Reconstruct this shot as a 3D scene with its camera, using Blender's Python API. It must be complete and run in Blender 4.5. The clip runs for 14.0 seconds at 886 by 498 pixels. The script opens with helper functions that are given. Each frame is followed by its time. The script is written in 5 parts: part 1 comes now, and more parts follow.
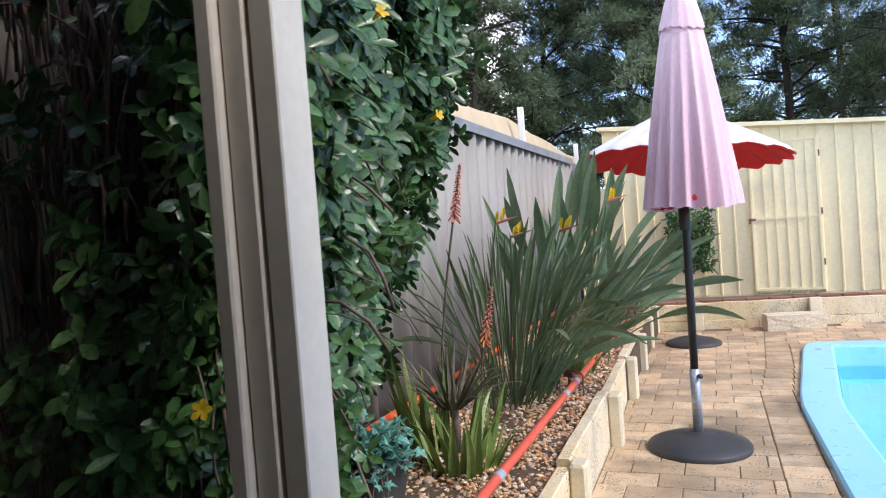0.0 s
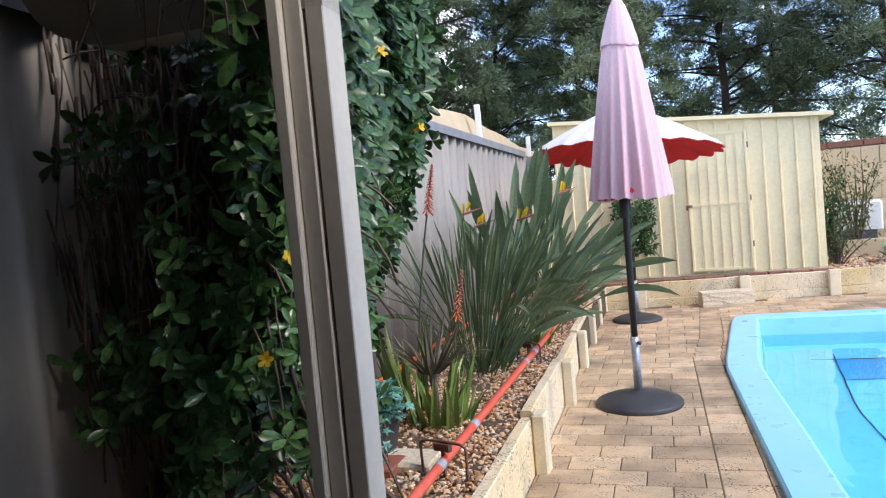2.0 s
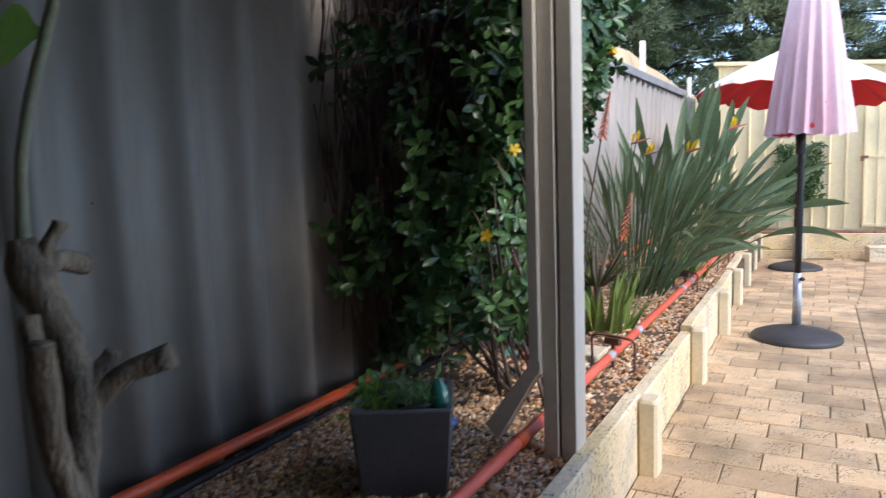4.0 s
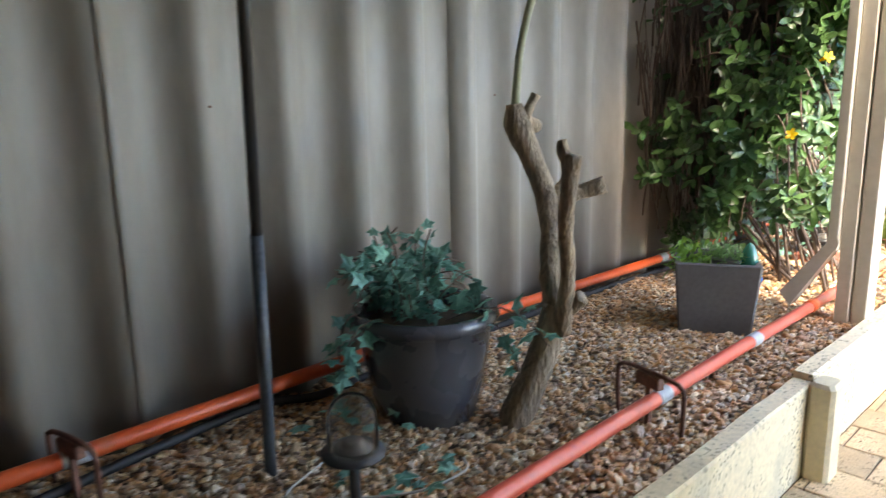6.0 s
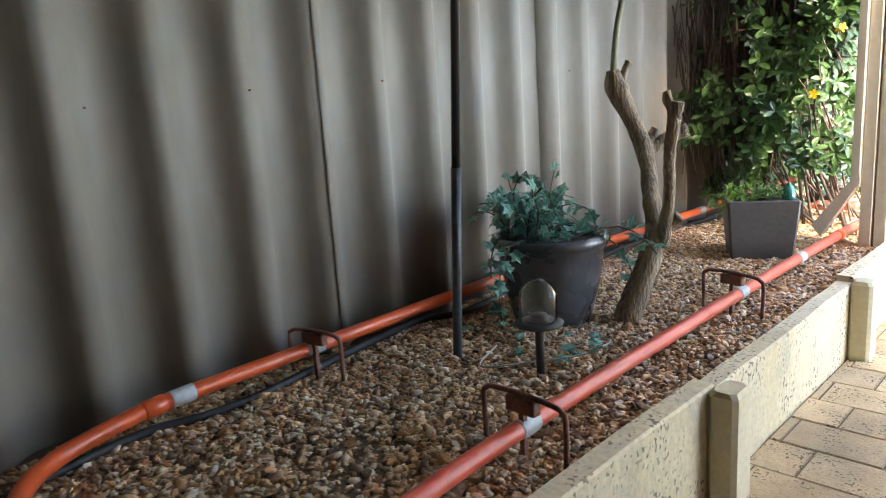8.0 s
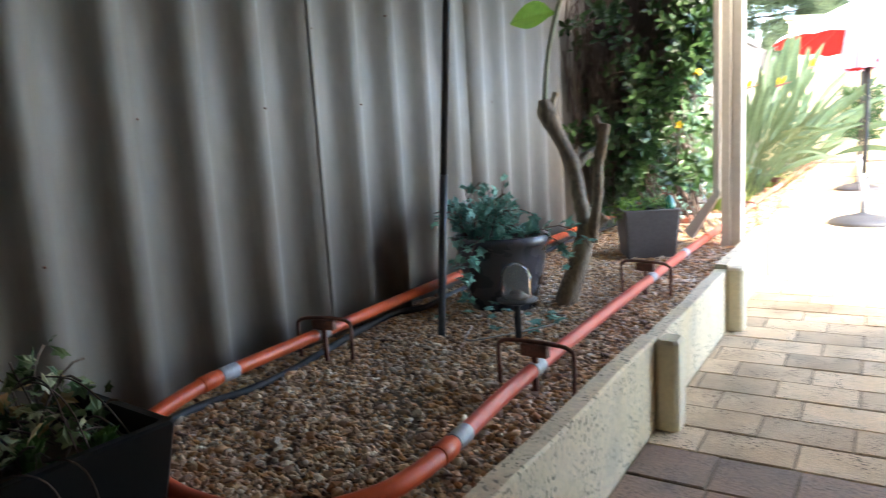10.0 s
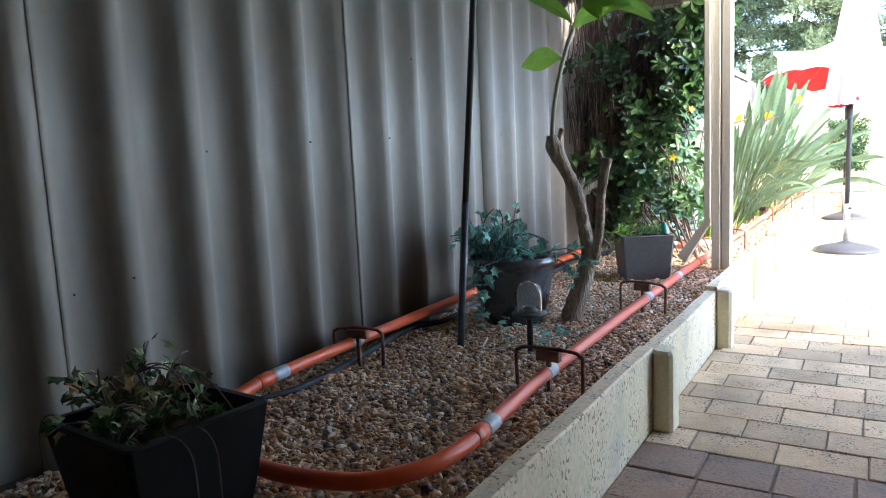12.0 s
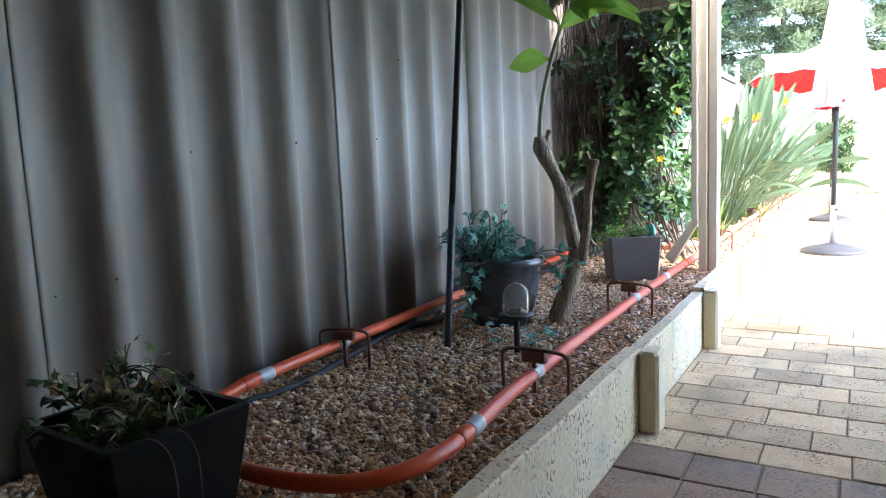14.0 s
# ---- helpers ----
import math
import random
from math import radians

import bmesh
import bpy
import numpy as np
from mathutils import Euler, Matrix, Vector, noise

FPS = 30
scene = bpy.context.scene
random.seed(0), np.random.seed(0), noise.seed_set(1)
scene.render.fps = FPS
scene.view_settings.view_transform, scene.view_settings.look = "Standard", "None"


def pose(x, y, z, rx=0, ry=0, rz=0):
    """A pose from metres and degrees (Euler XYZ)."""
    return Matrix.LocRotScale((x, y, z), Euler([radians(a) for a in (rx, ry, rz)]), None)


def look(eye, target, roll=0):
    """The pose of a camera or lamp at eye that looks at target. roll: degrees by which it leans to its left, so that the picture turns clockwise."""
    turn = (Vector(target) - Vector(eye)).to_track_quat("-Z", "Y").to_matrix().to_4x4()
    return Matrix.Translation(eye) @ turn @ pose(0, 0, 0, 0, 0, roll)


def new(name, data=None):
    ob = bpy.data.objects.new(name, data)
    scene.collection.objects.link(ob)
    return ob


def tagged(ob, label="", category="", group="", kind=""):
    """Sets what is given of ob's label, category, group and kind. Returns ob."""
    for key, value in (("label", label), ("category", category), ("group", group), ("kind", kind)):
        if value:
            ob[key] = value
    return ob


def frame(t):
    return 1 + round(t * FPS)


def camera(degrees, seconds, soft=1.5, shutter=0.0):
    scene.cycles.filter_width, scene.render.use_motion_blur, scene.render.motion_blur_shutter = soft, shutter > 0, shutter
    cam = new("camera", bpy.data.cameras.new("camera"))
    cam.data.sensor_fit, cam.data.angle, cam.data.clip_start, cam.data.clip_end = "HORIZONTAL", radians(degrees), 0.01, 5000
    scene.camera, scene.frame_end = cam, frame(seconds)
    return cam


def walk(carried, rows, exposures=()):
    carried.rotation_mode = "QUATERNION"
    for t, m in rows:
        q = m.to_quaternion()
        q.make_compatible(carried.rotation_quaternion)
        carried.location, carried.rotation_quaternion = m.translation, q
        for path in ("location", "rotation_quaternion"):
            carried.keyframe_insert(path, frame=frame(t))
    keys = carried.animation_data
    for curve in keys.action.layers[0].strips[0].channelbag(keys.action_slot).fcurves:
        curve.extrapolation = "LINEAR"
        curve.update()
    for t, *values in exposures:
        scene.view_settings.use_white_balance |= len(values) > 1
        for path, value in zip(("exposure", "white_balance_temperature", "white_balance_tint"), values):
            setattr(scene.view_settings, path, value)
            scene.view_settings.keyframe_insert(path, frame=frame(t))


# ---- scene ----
cam = camera(65.3, 14.0, 1.1, 0.5)
PATH = [
    (0, (-0.21, -0.613, 1.237), (-0.946, 1.245, 1.187), -4.3),
    (0.5, (-0.234, -0.714, 1.236), (-0.949, 1.153, 1.186), -2.7),
    (1, (-0.243, -0.902, 1.246), (-0.8, 1.018, 1.193), -3.2),
    (1.5, (-0.215, -1.017, 1.245), (-0.656, 0.932, 1.161), -6.1),
    (2, (-0.138, -1.138, 1.259), (-0.75, 0.764, 1.166), -5.2),
    (2.2, (-0.137, -1.16, 1.267), (-0.745, 0.743, 1.164), -4.8),
    (4.3, (-0.241, -1.637, 1.123), (-1.248, 0.07, 0.852), -1.4),
    (4.5, (-0.251, -1.688, 1.116), (-1.285, -0.003, 0.814), -0.9),
    (5, (-0.307, -1.888, 1.066), (-1.554, -0.362, 0.723), 1.0),
    (5.5, (-0.258, -2.085, 1.059), (-1.593, -0.648, 0.667), 0.2),
    (6, (-0.2, -2.307, 1.045), (-1.616, -0.954, 0.64), -1.2),
    (6.5, (-0.193, -2.49, 1.012), (-1.638, -1.164, 0.62), -2.9),
    (7, (-0.209, -2.713, 0.973), (-1.59, -1.326, 0.565), -2.8),
    (7.5, (-0.172, -2.833, 0.958), (-1.532, -1.437, 0.51), -4.1),
    (7.7, (-0.155, -2.887, 0.965), (-1.549, -1.515, 0.547), -3.9),
    (9.8, (-0.215, -3.469, 0.92), (-1.372, -1.868, 0.606), -4.5),
    (10, (-0.241, -3.518, 0.918), (-1.306, -1.854, 0.602), -3.5),
    (10.5, (-0.243, -3.614, 0.919), (-1.176, -1.876, 0.588), -2.9),
    (11, (-0.197, -3.716, 0.949), (-1.207, -2.014, 0.663), -3.8),
    (11.5, (-0.166, -3.786, 0.954), (-1.2, -2.094, 0.694), -3.6),
    (12, (-0.176, -3.805, 0.951), (-1.227, -2.122, 0.701), -2.7),
    (12.5, (-0.166, -3.798, 0.95), (-1.23, -2.122, 0.702), -2.7),
    (13, (-0.161, -3.789, 0.949), (-1.21, -2.105, 0.698), -2.7),
    (13.5, (-0.166, -3.79, 0.951), (-1.206, -2.101, 0.701), -2.8),
    (14, (-0.166, -3.794, 0.95), (-1.194, -2.097, 0.702), -2.6),
]
EXPOSURES = [(0.0, 1.35, 6700, 16), (2.2, 1.32, 6650, 16), (4.3, 1.75, 6800, 15), (5.0, 2.7, 7600, 14), (6.0, 3.8, 8600, 14), (7.5, 4.1, 8800, 14), (10.0, 4.05, 7700, 14), (11.0, 3.9, 7200, 13), (14.0, 4.05, 6800, 12)]
walk(cam, [(t, look(eye, target, roll)) for t, eye, target, roll in PATH], EXPOSURES)

# ---- light ----
SUN_EL, SUN_AZ = 46.0, 104.0
world = bpy.data.worlds.new("sky")
scene.world = world
world.use_nodes = True
wn = world.node_tree.nodes
sky = wn.new("ShaderNodeTexSky")
sky.sky_type, sky.sun_disc = "NISHITA", False
sky.sun_elevation, sky.sun_rotation = radians(SUN_EL), radians(SUN_AZ)
sky.air_density, sky.dust_density, sky.ozone_density = 0.8, 0.1, 3.0
wcoord = wn.new("ShaderNodeTexCoord")
cloud = wn.new("ShaderNodeTexNoise")
cloud.inputs["Scale"].default_value, cloud.inputs["Detail"].default_value = 3.0, 6.0
cramp = wn.new("ShaderNodeValToRGB")
cramp.color_ramp.elements[0].position, cramp.color_ramp.elements[1].position = 0.53, 0.70
cmix = wn.new("ShaderNodeMix")
cmix.data_type = "RGBA"
cmix.inputs[7].default_value = (13.0, 13.3, 13.8, 1)
world.node_tree.links.new(wcoord.outputs["Generated"], cloud.inputs["Vector"])
world.node_tree.links.new(cloud.outputs["Fac"], cramp.inputs["Fac"])
world.node_tree.links.new(cramp.outputs["Color"], cmix.inputs[0])
world.node_tree.links.new(sky.outputs["Color"], cmix.inputs[6])
world.node_tree.links.new(cmix.outputs[2], wn["Background"].inputs["Color"])
wn["Background"].inputs["Strength"].default_value = 0.15
sun = new("sun", bpy.data.lights.new("sun", "SUN"))
sun.data.energy, sun.data.angle, sun.data.color = 1.2, radians(12), (1.0, 0.95, 0.88)
SUN_WAY = Vector((math.sin(radians(SUN_AZ)) * math.cos(radians(SUN_EL)), math.cos(radians(SUN_AZ)) * math.cos(radians(SUN_EL)), math.sin(radians(SUN_EL))))
sun.matrix_world = look(SUN_WAY * 30, (0, 0, 0))


# ---- materials ----
def mat(name, col, col2=None, rough=0.6, metal=0.0, scale=4.0, fine=60.0, var=0.25, bump=0.15, depth=0.004, rand=0.0, island=0.0,
        leaf=0.0, glass=0.0, stain=None, stain_scale=3.0, stain_lo=0.55, stain_hi=0.7, lichen=None, spec=0.5, coat=0.0, stretch=(1, 1, 1), pits=0.0, pit_scale=60.0, pit_at=0.58):
    m = bpy.data.materials.new(name)
    m.use_nodes = True
    nt = m.node_tree
    N, link = nt.nodes, nt.links.new
    b = N["Principled BSDF"]
    geo = N.new("ShaderNodeNewGeometry")
    mp = N.new("ShaderNodeMapping")
    mp.inputs["Scale"].default_value = stretch
    link(geo.outputs["Position"], mp.inputs["Vector"])

    def noise_tex(s, detail=4.0):
        n = N.new("ShaderNodeTexNoise")
        n.inputs["Scale"].default_value, n.inputs["Detail"].default_value = s, detail
        link(mp.outputs["Vector"], n.inputs["Vector"])
        return n

    def blend(kind, fac, a, c):
        x = N.new("ShaderNodeMix")
        x.data_type, x.blend_type = "RGBA", kind
        for sock, val in ((x.inputs[0], fac), (x.inputs[6], a), (x.inputs[7], c)):
            if isinstance(val, bpy.types.NodeSocket):
                link(val, sock)
            else:
                sock.default_value = val
        return x.outputs[2]

    def spread(src, lo, hi, a, c):
        r = N.new("ShaderNodeMapRange")
        for i, v in enumerate((lo, hi, a, c)):
            r.inputs[i + 1].default_value = v
        link(src, r.inputs[0])
        return r.outputs[0]

    rgba = lambda c: (*c, 1.0)
    big, small = noise_tex(scale), noise_tex(fine, 3.0)
    colour = blend("MIX", spread(big.outputs["Fac"], 0.35, 0.65, 0, 1), rgba(col), rgba(col2 or tuple(c * 0.75 for c in col)))
    if stain:
        st = noise_tex(stain_scale, 6.0)
        colour = blend("MIX", spread(st.outputs["Fac"], stain_lo, stain_hi, 0, 1), colour, rgba(stain))
    if lichen:
        li = noise_tex(stain_scale * 2.7, 8.0)
        colour = blend("MIX", spread(li.outputs["Fac"], 0.54, 0.70, 0, 0.55), colour, rgba(lichen))
    value = spread(small.outputs["Fac"], 0.3, 0.7, 1 - var, 1 + var)
    if rand:
        oi = N.new("ShaderNodeObjectInfo")
        mul = N.new("ShaderNodeMath")
        mul.operation = "MULTIPLY"
        link(value, mul.inputs[0])
        link(spread(oi.outputs["Random"], 0, 1, 1 - rand, 1 + rand), mul.inputs[1])
        value = mul.outputs[0]
    if island:
        mul = N.new("ShaderNodeMath")
        mul.operation = "MULTIPLY"
        link(value, mul.inputs[0])
        link(spread(geo.outputs["Random Per Island"], 0, 1, 1 - island, 1 + island), mul.inputs[1])
        value = mul.outputs[0]
    hsv = N.new("ShaderNodeHueSaturation")
    link(colour, hsv.inputs["Color"])
    link(value, hsv.inputs["Value"])
    out = hsv.outputs["Color"]
    if pits:
        hole = noise_tex(pit_scale, 0.0)
        holes = spread(hole.outputs["Fac"], pit_at, pit_at + 0.05, 0, 1)
        pn = noise_tex(pit_scale * 0.09, 2.0)
        gate = N.new("ShaderNodeMath")
        gate.operation = "MULTIPLY"
        link(holes, gate.inputs[0])
        link(spread(pn.outputs["Fac"], 0.42, 0.58, 0.1, pits), gate.inputs[1])
        out = blend("MIX", gate.outputs[0], out, rgba(tuple(c * 0.26 for c in col)))
    link(out, b.inputs["Base Color"])
    b.inputs["Roughness"].default_value, b.inputs["Metallic"].default_value = rough, metal
    b.inputs["Specular IOR Level"].default_value = spec
    b.inputs["Coat Weight"].default_value = coat
    b.inputs["Transmission Weight"].default_value = glass
    link(spread(small.outputs["Fac"], 0.3, 0.7, max(0.02, rough - 0.1), min(1, rough + 0.1)), b.inputs["Roughness"])
    if bump:
        bp = N.new("ShaderNodeBump")
        bp.inputs["Strength"].default_value, bp.inputs["Distance"].default_value = bump, depth
        link(small.outputs["Fac"], bp.inputs["Height"])
        link(bp.outputs["Normal"], b.inputs["Normal"])
    if leaf:
        tr = N.new("ShaderNodeBsdfTranslucent")
        ms = N.new("ShaderNodeMixShader")
        ms.inputs[0].default_value = leaf
        link(out, tr.inputs["Color"])
        link(b.outputs["BSDF"], ms.inputs[1])
        link(tr.outputs["BSDF"], ms.inputs[2])
        link(ms.outputs["Shader"], N["Material Output"].inputs["Surface"])
    return m


def two_tone(m, cols):
    """Per-island colours picked from a short ramp, mixed over the base colour."""
    nt = m.node_tree
    b = nt.nodes["Principled BSDF"]
    geo = nt.nodes.new("ShaderNodeNewGeometry")
    r = nt.nodes.new("ShaderNodeValToRGB")
    r.color_ramp.interpolation = "CONSTANT"
    while len(r.color_ramp.elements) < len(cols):
        r.color_ramp.elements.new(0.5)
    for i, c in enumerate(cols):
        r.color_ramp.elements[i].position = i / len(cols)
        r.color_ramp.elements[i].color = (*c, 1)
    mx = nt.nodes.new("ShaderNodeMix")
    mx.data_type, mx.blend_type = "RGBA", "MULTIPLY"
    mx.inputs[0].default_value = 1.0
    src = b.inputs["Base Color"].links[0].from_socket
    nt.links.new(geo.outputs["Random Per Island"], r.inputs["Fac"])
    nt.links.new(src, mx.inputs[6])
    nt.links.new(r.outputs["Color"], mx.inputs[7])
    nt.links.new(mx.outputs[2], b.inputs["Base Color"])
    return m


M_FENCE = mat("fibre cement", (0.294, 0.269, 0.236), (0.258, 0.236, 0.207), rough=0.58, spec=0.6, scale=1.5, fine=35, var=0.07, bump=0.12, stain=(0.36, 0.34, 0.30), stain_scale=2.2, stain_lo=0.6, stain_hi=0.85, stretch=(1, 1, 0.35))
M_CAP = mat("grey cap steel", (0.28, 0.29, 0.31), rough=0.5, var=0.1, bump=0.05)
M_PAVER = mat("buff clay paver", (0.56, 0.389, 0.226), (0.63, 0.461, 0.290), rough=0.85, scale=5, fine=110, var=0.22, bump=0.5, rand=0.24, stain=(0.21, 0.16, 0.10), stain_scale=1.9, stain_lo=0.47, stain_hi=0.72, lichen=(0.34, 0.27, 0.17), pits=1.0, pit_scale=110, pit_at=0.60)
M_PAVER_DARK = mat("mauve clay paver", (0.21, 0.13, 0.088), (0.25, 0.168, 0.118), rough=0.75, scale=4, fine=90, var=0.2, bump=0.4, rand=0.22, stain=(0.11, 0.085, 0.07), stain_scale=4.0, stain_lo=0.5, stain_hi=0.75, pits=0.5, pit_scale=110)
M_SAND = mat("jointing sand", (0.15, 0.11, 0.07), rough=0.95, fine=150, var=0.3, bump=0.3)
M_GROUND = mat("dry earth", (0.16, 0.12, 0.08), (0.12, 0.11, 0.06), rough=0.95, fine=40, var=0.3, bump=0.4)
M_SOIL = mat("bed soil", (0.10, 0.068, 0.04), rough=0.95, fine=80, var=0.35, bump=0.5)
M_SLEEPER = mat("cream concrete sleeper", (0.755, 0.635, 0.435), (0.67, 0.56, 0.385), rough=0.85, scale=3, fine=70, var=0.12, bump=0.35, rand=0.06, stain=(0.66, 0.50, 0.25), stain_scale=1.9, stain_lo=0.46, stain_hi=0.68, lichen=(0.36, 0.34, 0.27), pits=0.95, pit_scale=105, pit_at=0.63, stretch=(1, 0.9, 0.75))
M_EDGE_POST = mat("cream concrete post", (0.72, 0.62, 0.42), (0.66, 0.57, 0.40), rough=0.8, scale=6, fine=70, var=0.08, bump=0.2, rand=0.05, stain=(0.58, 0.50, 0.33), stain_scale=5.0, stain_lo=0.5, stain_hi=0.75)
M_PEBBLE = two_tone(mat("river pebble", (1.0, 0.955, 0.90), (0.88, 0.835, 0.78), rough=0.55, scale=40, fine=220, var=0.15, bump=0.15),
                    [(0.47, 0.25, 0.11), (0.70, 0.47, 0.26), (0.33, 0.20, 0.12), (0.78, 0.63, 0.44), (0.60, 0.33, 0.14), (0.74, 0.65, 0.51), (0.42, 0.28, 0.19), (0.76, 0.56, 0.36), (0.20, 0.13, 0.09), (0.55, 0.38, 0.25), (0.55, 0.48, 0.39), (0.66, 0.38, 0.20)])
M_PIPE = mat("orange conduit plastic", (0.72, 0.105, 0.028), (0.66, 0.09, 0.025), rough=0.38, scale=3, fine=50, var=0.08, bump=0.04, stain=(0.45, 0.14, 0.07), stain_scale=6, stain_lo=0.62, stain_hi=0.8)
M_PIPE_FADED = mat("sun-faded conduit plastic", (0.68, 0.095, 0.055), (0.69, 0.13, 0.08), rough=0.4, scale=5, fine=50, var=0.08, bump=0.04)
M_BAND = mat("grey silver tape", (0.42, 0.45, 0.48), rough=0.45, fine=80, var=0.12, bump=0.1)
M_RUST = mat("rusty steel rod", (0.25, 0.11, 0.075), (0.15, 0.07, 0.05), rough=0.8, scale=20, fine=150, var=0.3, bump=0.3)
M_BLACK_STEEL = mat("black painted steel", (0.025, 0.024, 0.024), rough=0.5, fine=120, var=0.2, bump=0.1)
M_BLACK_PLASTIC = mat("black plastic", (0.03, 0.03, 0.032), (0.045, 0.045, 0.046), rough=0.55, fine=90, var=0.15, bump=0.1)
M_HOSE = mat("black rubber hose", (0.022, 0.022, 0.024), rough=0.6, fine=90, var=0.2, bump=0.1)
M_BLACK_GLOSS = mat("glossy black plastic", (0.012, 0.012, 0.012), rough=0.45, fine=10, var=0.05, bump=0.0, spec=0.16)
M_GLAZE = mat("dark glazed ceramic", (0.058, 0.062, 0.074), (0.078, 0.082, 0.094), rough=0.26, scale=4, fine=12, var=0.06, bump=0.0, coat=0.35)
M_SLATE = mat("slate grey planter", (0.088, 0.085, 0.087), (0.115, 0.11, 0.11), rough=0.6, fine=70, var=0.15, bump=0.12)
M_TERRA = mat("terracotta", (0.32, 0.10, 0.06), rough=0.8, fine=80, var=0.2, bump=0.2)
M_POST = mat("beige powder coat", (0.60, 0.56, 0.48), (0.57, 0.53, 0.455), rough=0.5, fine=40, var=0.05, bump=0.03)
M_WHITE = mat("white paint", (0.80, 0.80, 0.78), (0.76, 0.76, 0.73), rough=0.5, fine=40, var=0.05, bump=0.03)
M_GALV = mat("galvanised tube", (0.45, 0.47, 0.50), (0.36, 0.38, 0.41), rough=0.42, metal=0.55, scale=15, fine=90, var=0.2, bump=0.08)
M_STAKE = mat("blue grey tube", (0.06, 0.075, 0.09), (0.045, 0.055, 0.07), rough=0.45, scale=12, fine=100, var=0.3, bump=0.08)
M_PINK = mat("faded pink canvas", (0.84, 0.54, 0.60), (0.90, 0.69, 0.72), rough=0.85, scale=2.5, fine=140, var=0.07, bump=0.15, depth=0.002, leaf=0.15, stretch=(1, 1, 0.25))
M_CANVAS_WHITE = mat("white canvas", (0.85, 0.84, 0.82), (0.8, 0.79, 0.77), rough=0.85, fine=140, var=0.05, bump=0.1, leaf=0.2)
M_CANVAS_RED = mat("red canvas", (0.82, 0.055, 0.05), (0.74, 0.05, 0.045), rough=0.85, fine=140, var=0.08, bump=0.1, leaf=0.45)
M_AWNING = mat("beige shade cloth", (0.66, 0.52, 0.34), (0.6, 0.47, 0.3), rough=0.9, fine=90, var=0.06, bump=0.1, leaf=0.15)
M_SHED = mat("cream painted steel", (0.86, 0.74, 0.45), (0.82, 0.70, 0.43), rough=0.5, scale=1.2, fine=30, var=0.05, bump=0.03, stain=(0.58, 0.50, 0.31), stain_scale=1.6, stain_lo=0.6, stain_hi=0.85)
M_LIME = mat("limestone block", (0.62, 0.53, 0.39), (0.54, 0.46, 0.33), rough=0.9, fine=50, var=0.15, bump=0.4, rand=0.12, pits=0.3)
M_BLOCK = mat("tan limestone block", (0.60, 0.47, 0.30), (0.54, 0.42, 0.27), rough=0.9, fine=50, var=0.1, bump=0.25, rand=0.08)
M_PIER = mat("brown brick", (0.27, 0.18, 0.12), (0.22, 0.14, 0.10), rough=0.9, fine=70, var=0.2, bump=0.3)
M_CLAY = mat("red clay brick", (0.28, 0.12, 0.08), (0.22, 0.10, 0.07), rough=0.9, fine=70, var=0.2, bump=0.3, rand=0.2)
M_MORTAR = mat("mortar", (0.44, 0.37, 0.28), rough=0.95, fine=90, var=0.15, bump=0.3)
M_POOL = mat("pale blue gelcoat", (0.30, 0.69, 0.92), (0.27, 0.65, 0.90), rough=0.35, fine=8, var=0.02, bump=0)
M_POOL_DEEP = mat("blue pool shell", (0.15, 0.60, 0.86), (0.11, 0.55, 0.83), rough=0.35, scale=1.5, fine=20, var=0.06, bump=0.02)
M_LEDGE = mat("blue pool ledge", (0.14, 0.56, 0.84), (0.12, 0.52, 0.81), rough=0.35, scale=1.5, fine=20, var=0.05, bump=0)
M_GROUT = mat("dark algae line", (0.03, 0.07, 0.10), rough=0.8, var=0.3)
M_LEAF = mat("glossy vine leaf", (0.034, 0.090, 0.028), (0.064, 0.132, 0.043), rough=0.32, scale=5, fine=60, var=0.15, bump=0.08, island=0.5, leaf=0.09, spec=0.4)
M_LEAF_PALE = mat("young green leaf", (0.20, 0.36, 0.06), (0.15, 0.30, 0.05), rough=0.4, scale=10, fine=80, var=0.12, bump=0.1, island=0.15, leaf=0.45)
M_IVY = mat("blue green ivy leaf", (0.095, 0.30, 0.235), (0.19, 0.43, 0.35), rough=0.4, scale=20, fine=90, var=0.2, bump=0.08, island=0.35, leaf=0.2)
M_IVY_DRY = two_tone(mat("variegated dry ivy leaf", (0.9, 0.9, 0.9), (0.6, 0.7, 0.55), rough=0.6, scale=45, fine=90, var=0.25, bump=0.1, island=0.2),
                     [(0.06, 0.13, 0.05), (0.48, 0.50, 0.30), (0.11, 0.17, 0.06), (0.60, 0.56, 0.38), (0.16, 0.20, 0.08), (0.45, 0.27, 0.13), (0.09, 0.15, 0.06)])
M_STREL = mat("grey green blade", (0.085, 0.138, 0.062), (0.15, 0.205, 0.10), rough=0.42, scale=4, fine=50, var=0.15, bump=0.08, island=0.3, leaf=0.18)
M_ALOE = mat("aloe green", (0.17, 0.26, 0.065), (0.23, 0.31, 0.085), rough=0.45, scale=8, fine=60, var=0.15, bump=0.08, island=0.25, leaf=0.15)
M_BROMELIAD = mat("brown green strap leaf", (0.085, 0.075, 0.045), (0.12, 0.10, 0.06), rough=0.5, fine=60, var=0.2, island=0.3, leaf=0.15)
M_AGAVE = mat("agave blue green", (0.12, 0.34, 0.17), (0.16, 0.40, 0.20), rough=0.5, fine=50, var=0.12, island=0.2, leaf=0.12)
M_SHRUB = mat("olive shrub leaf", (0.10, 0.14, 0.045), (0.16, 0.17, 0.06), rough=0.55, fine=50, var=0.2, island=0.4, leaf=0.2)
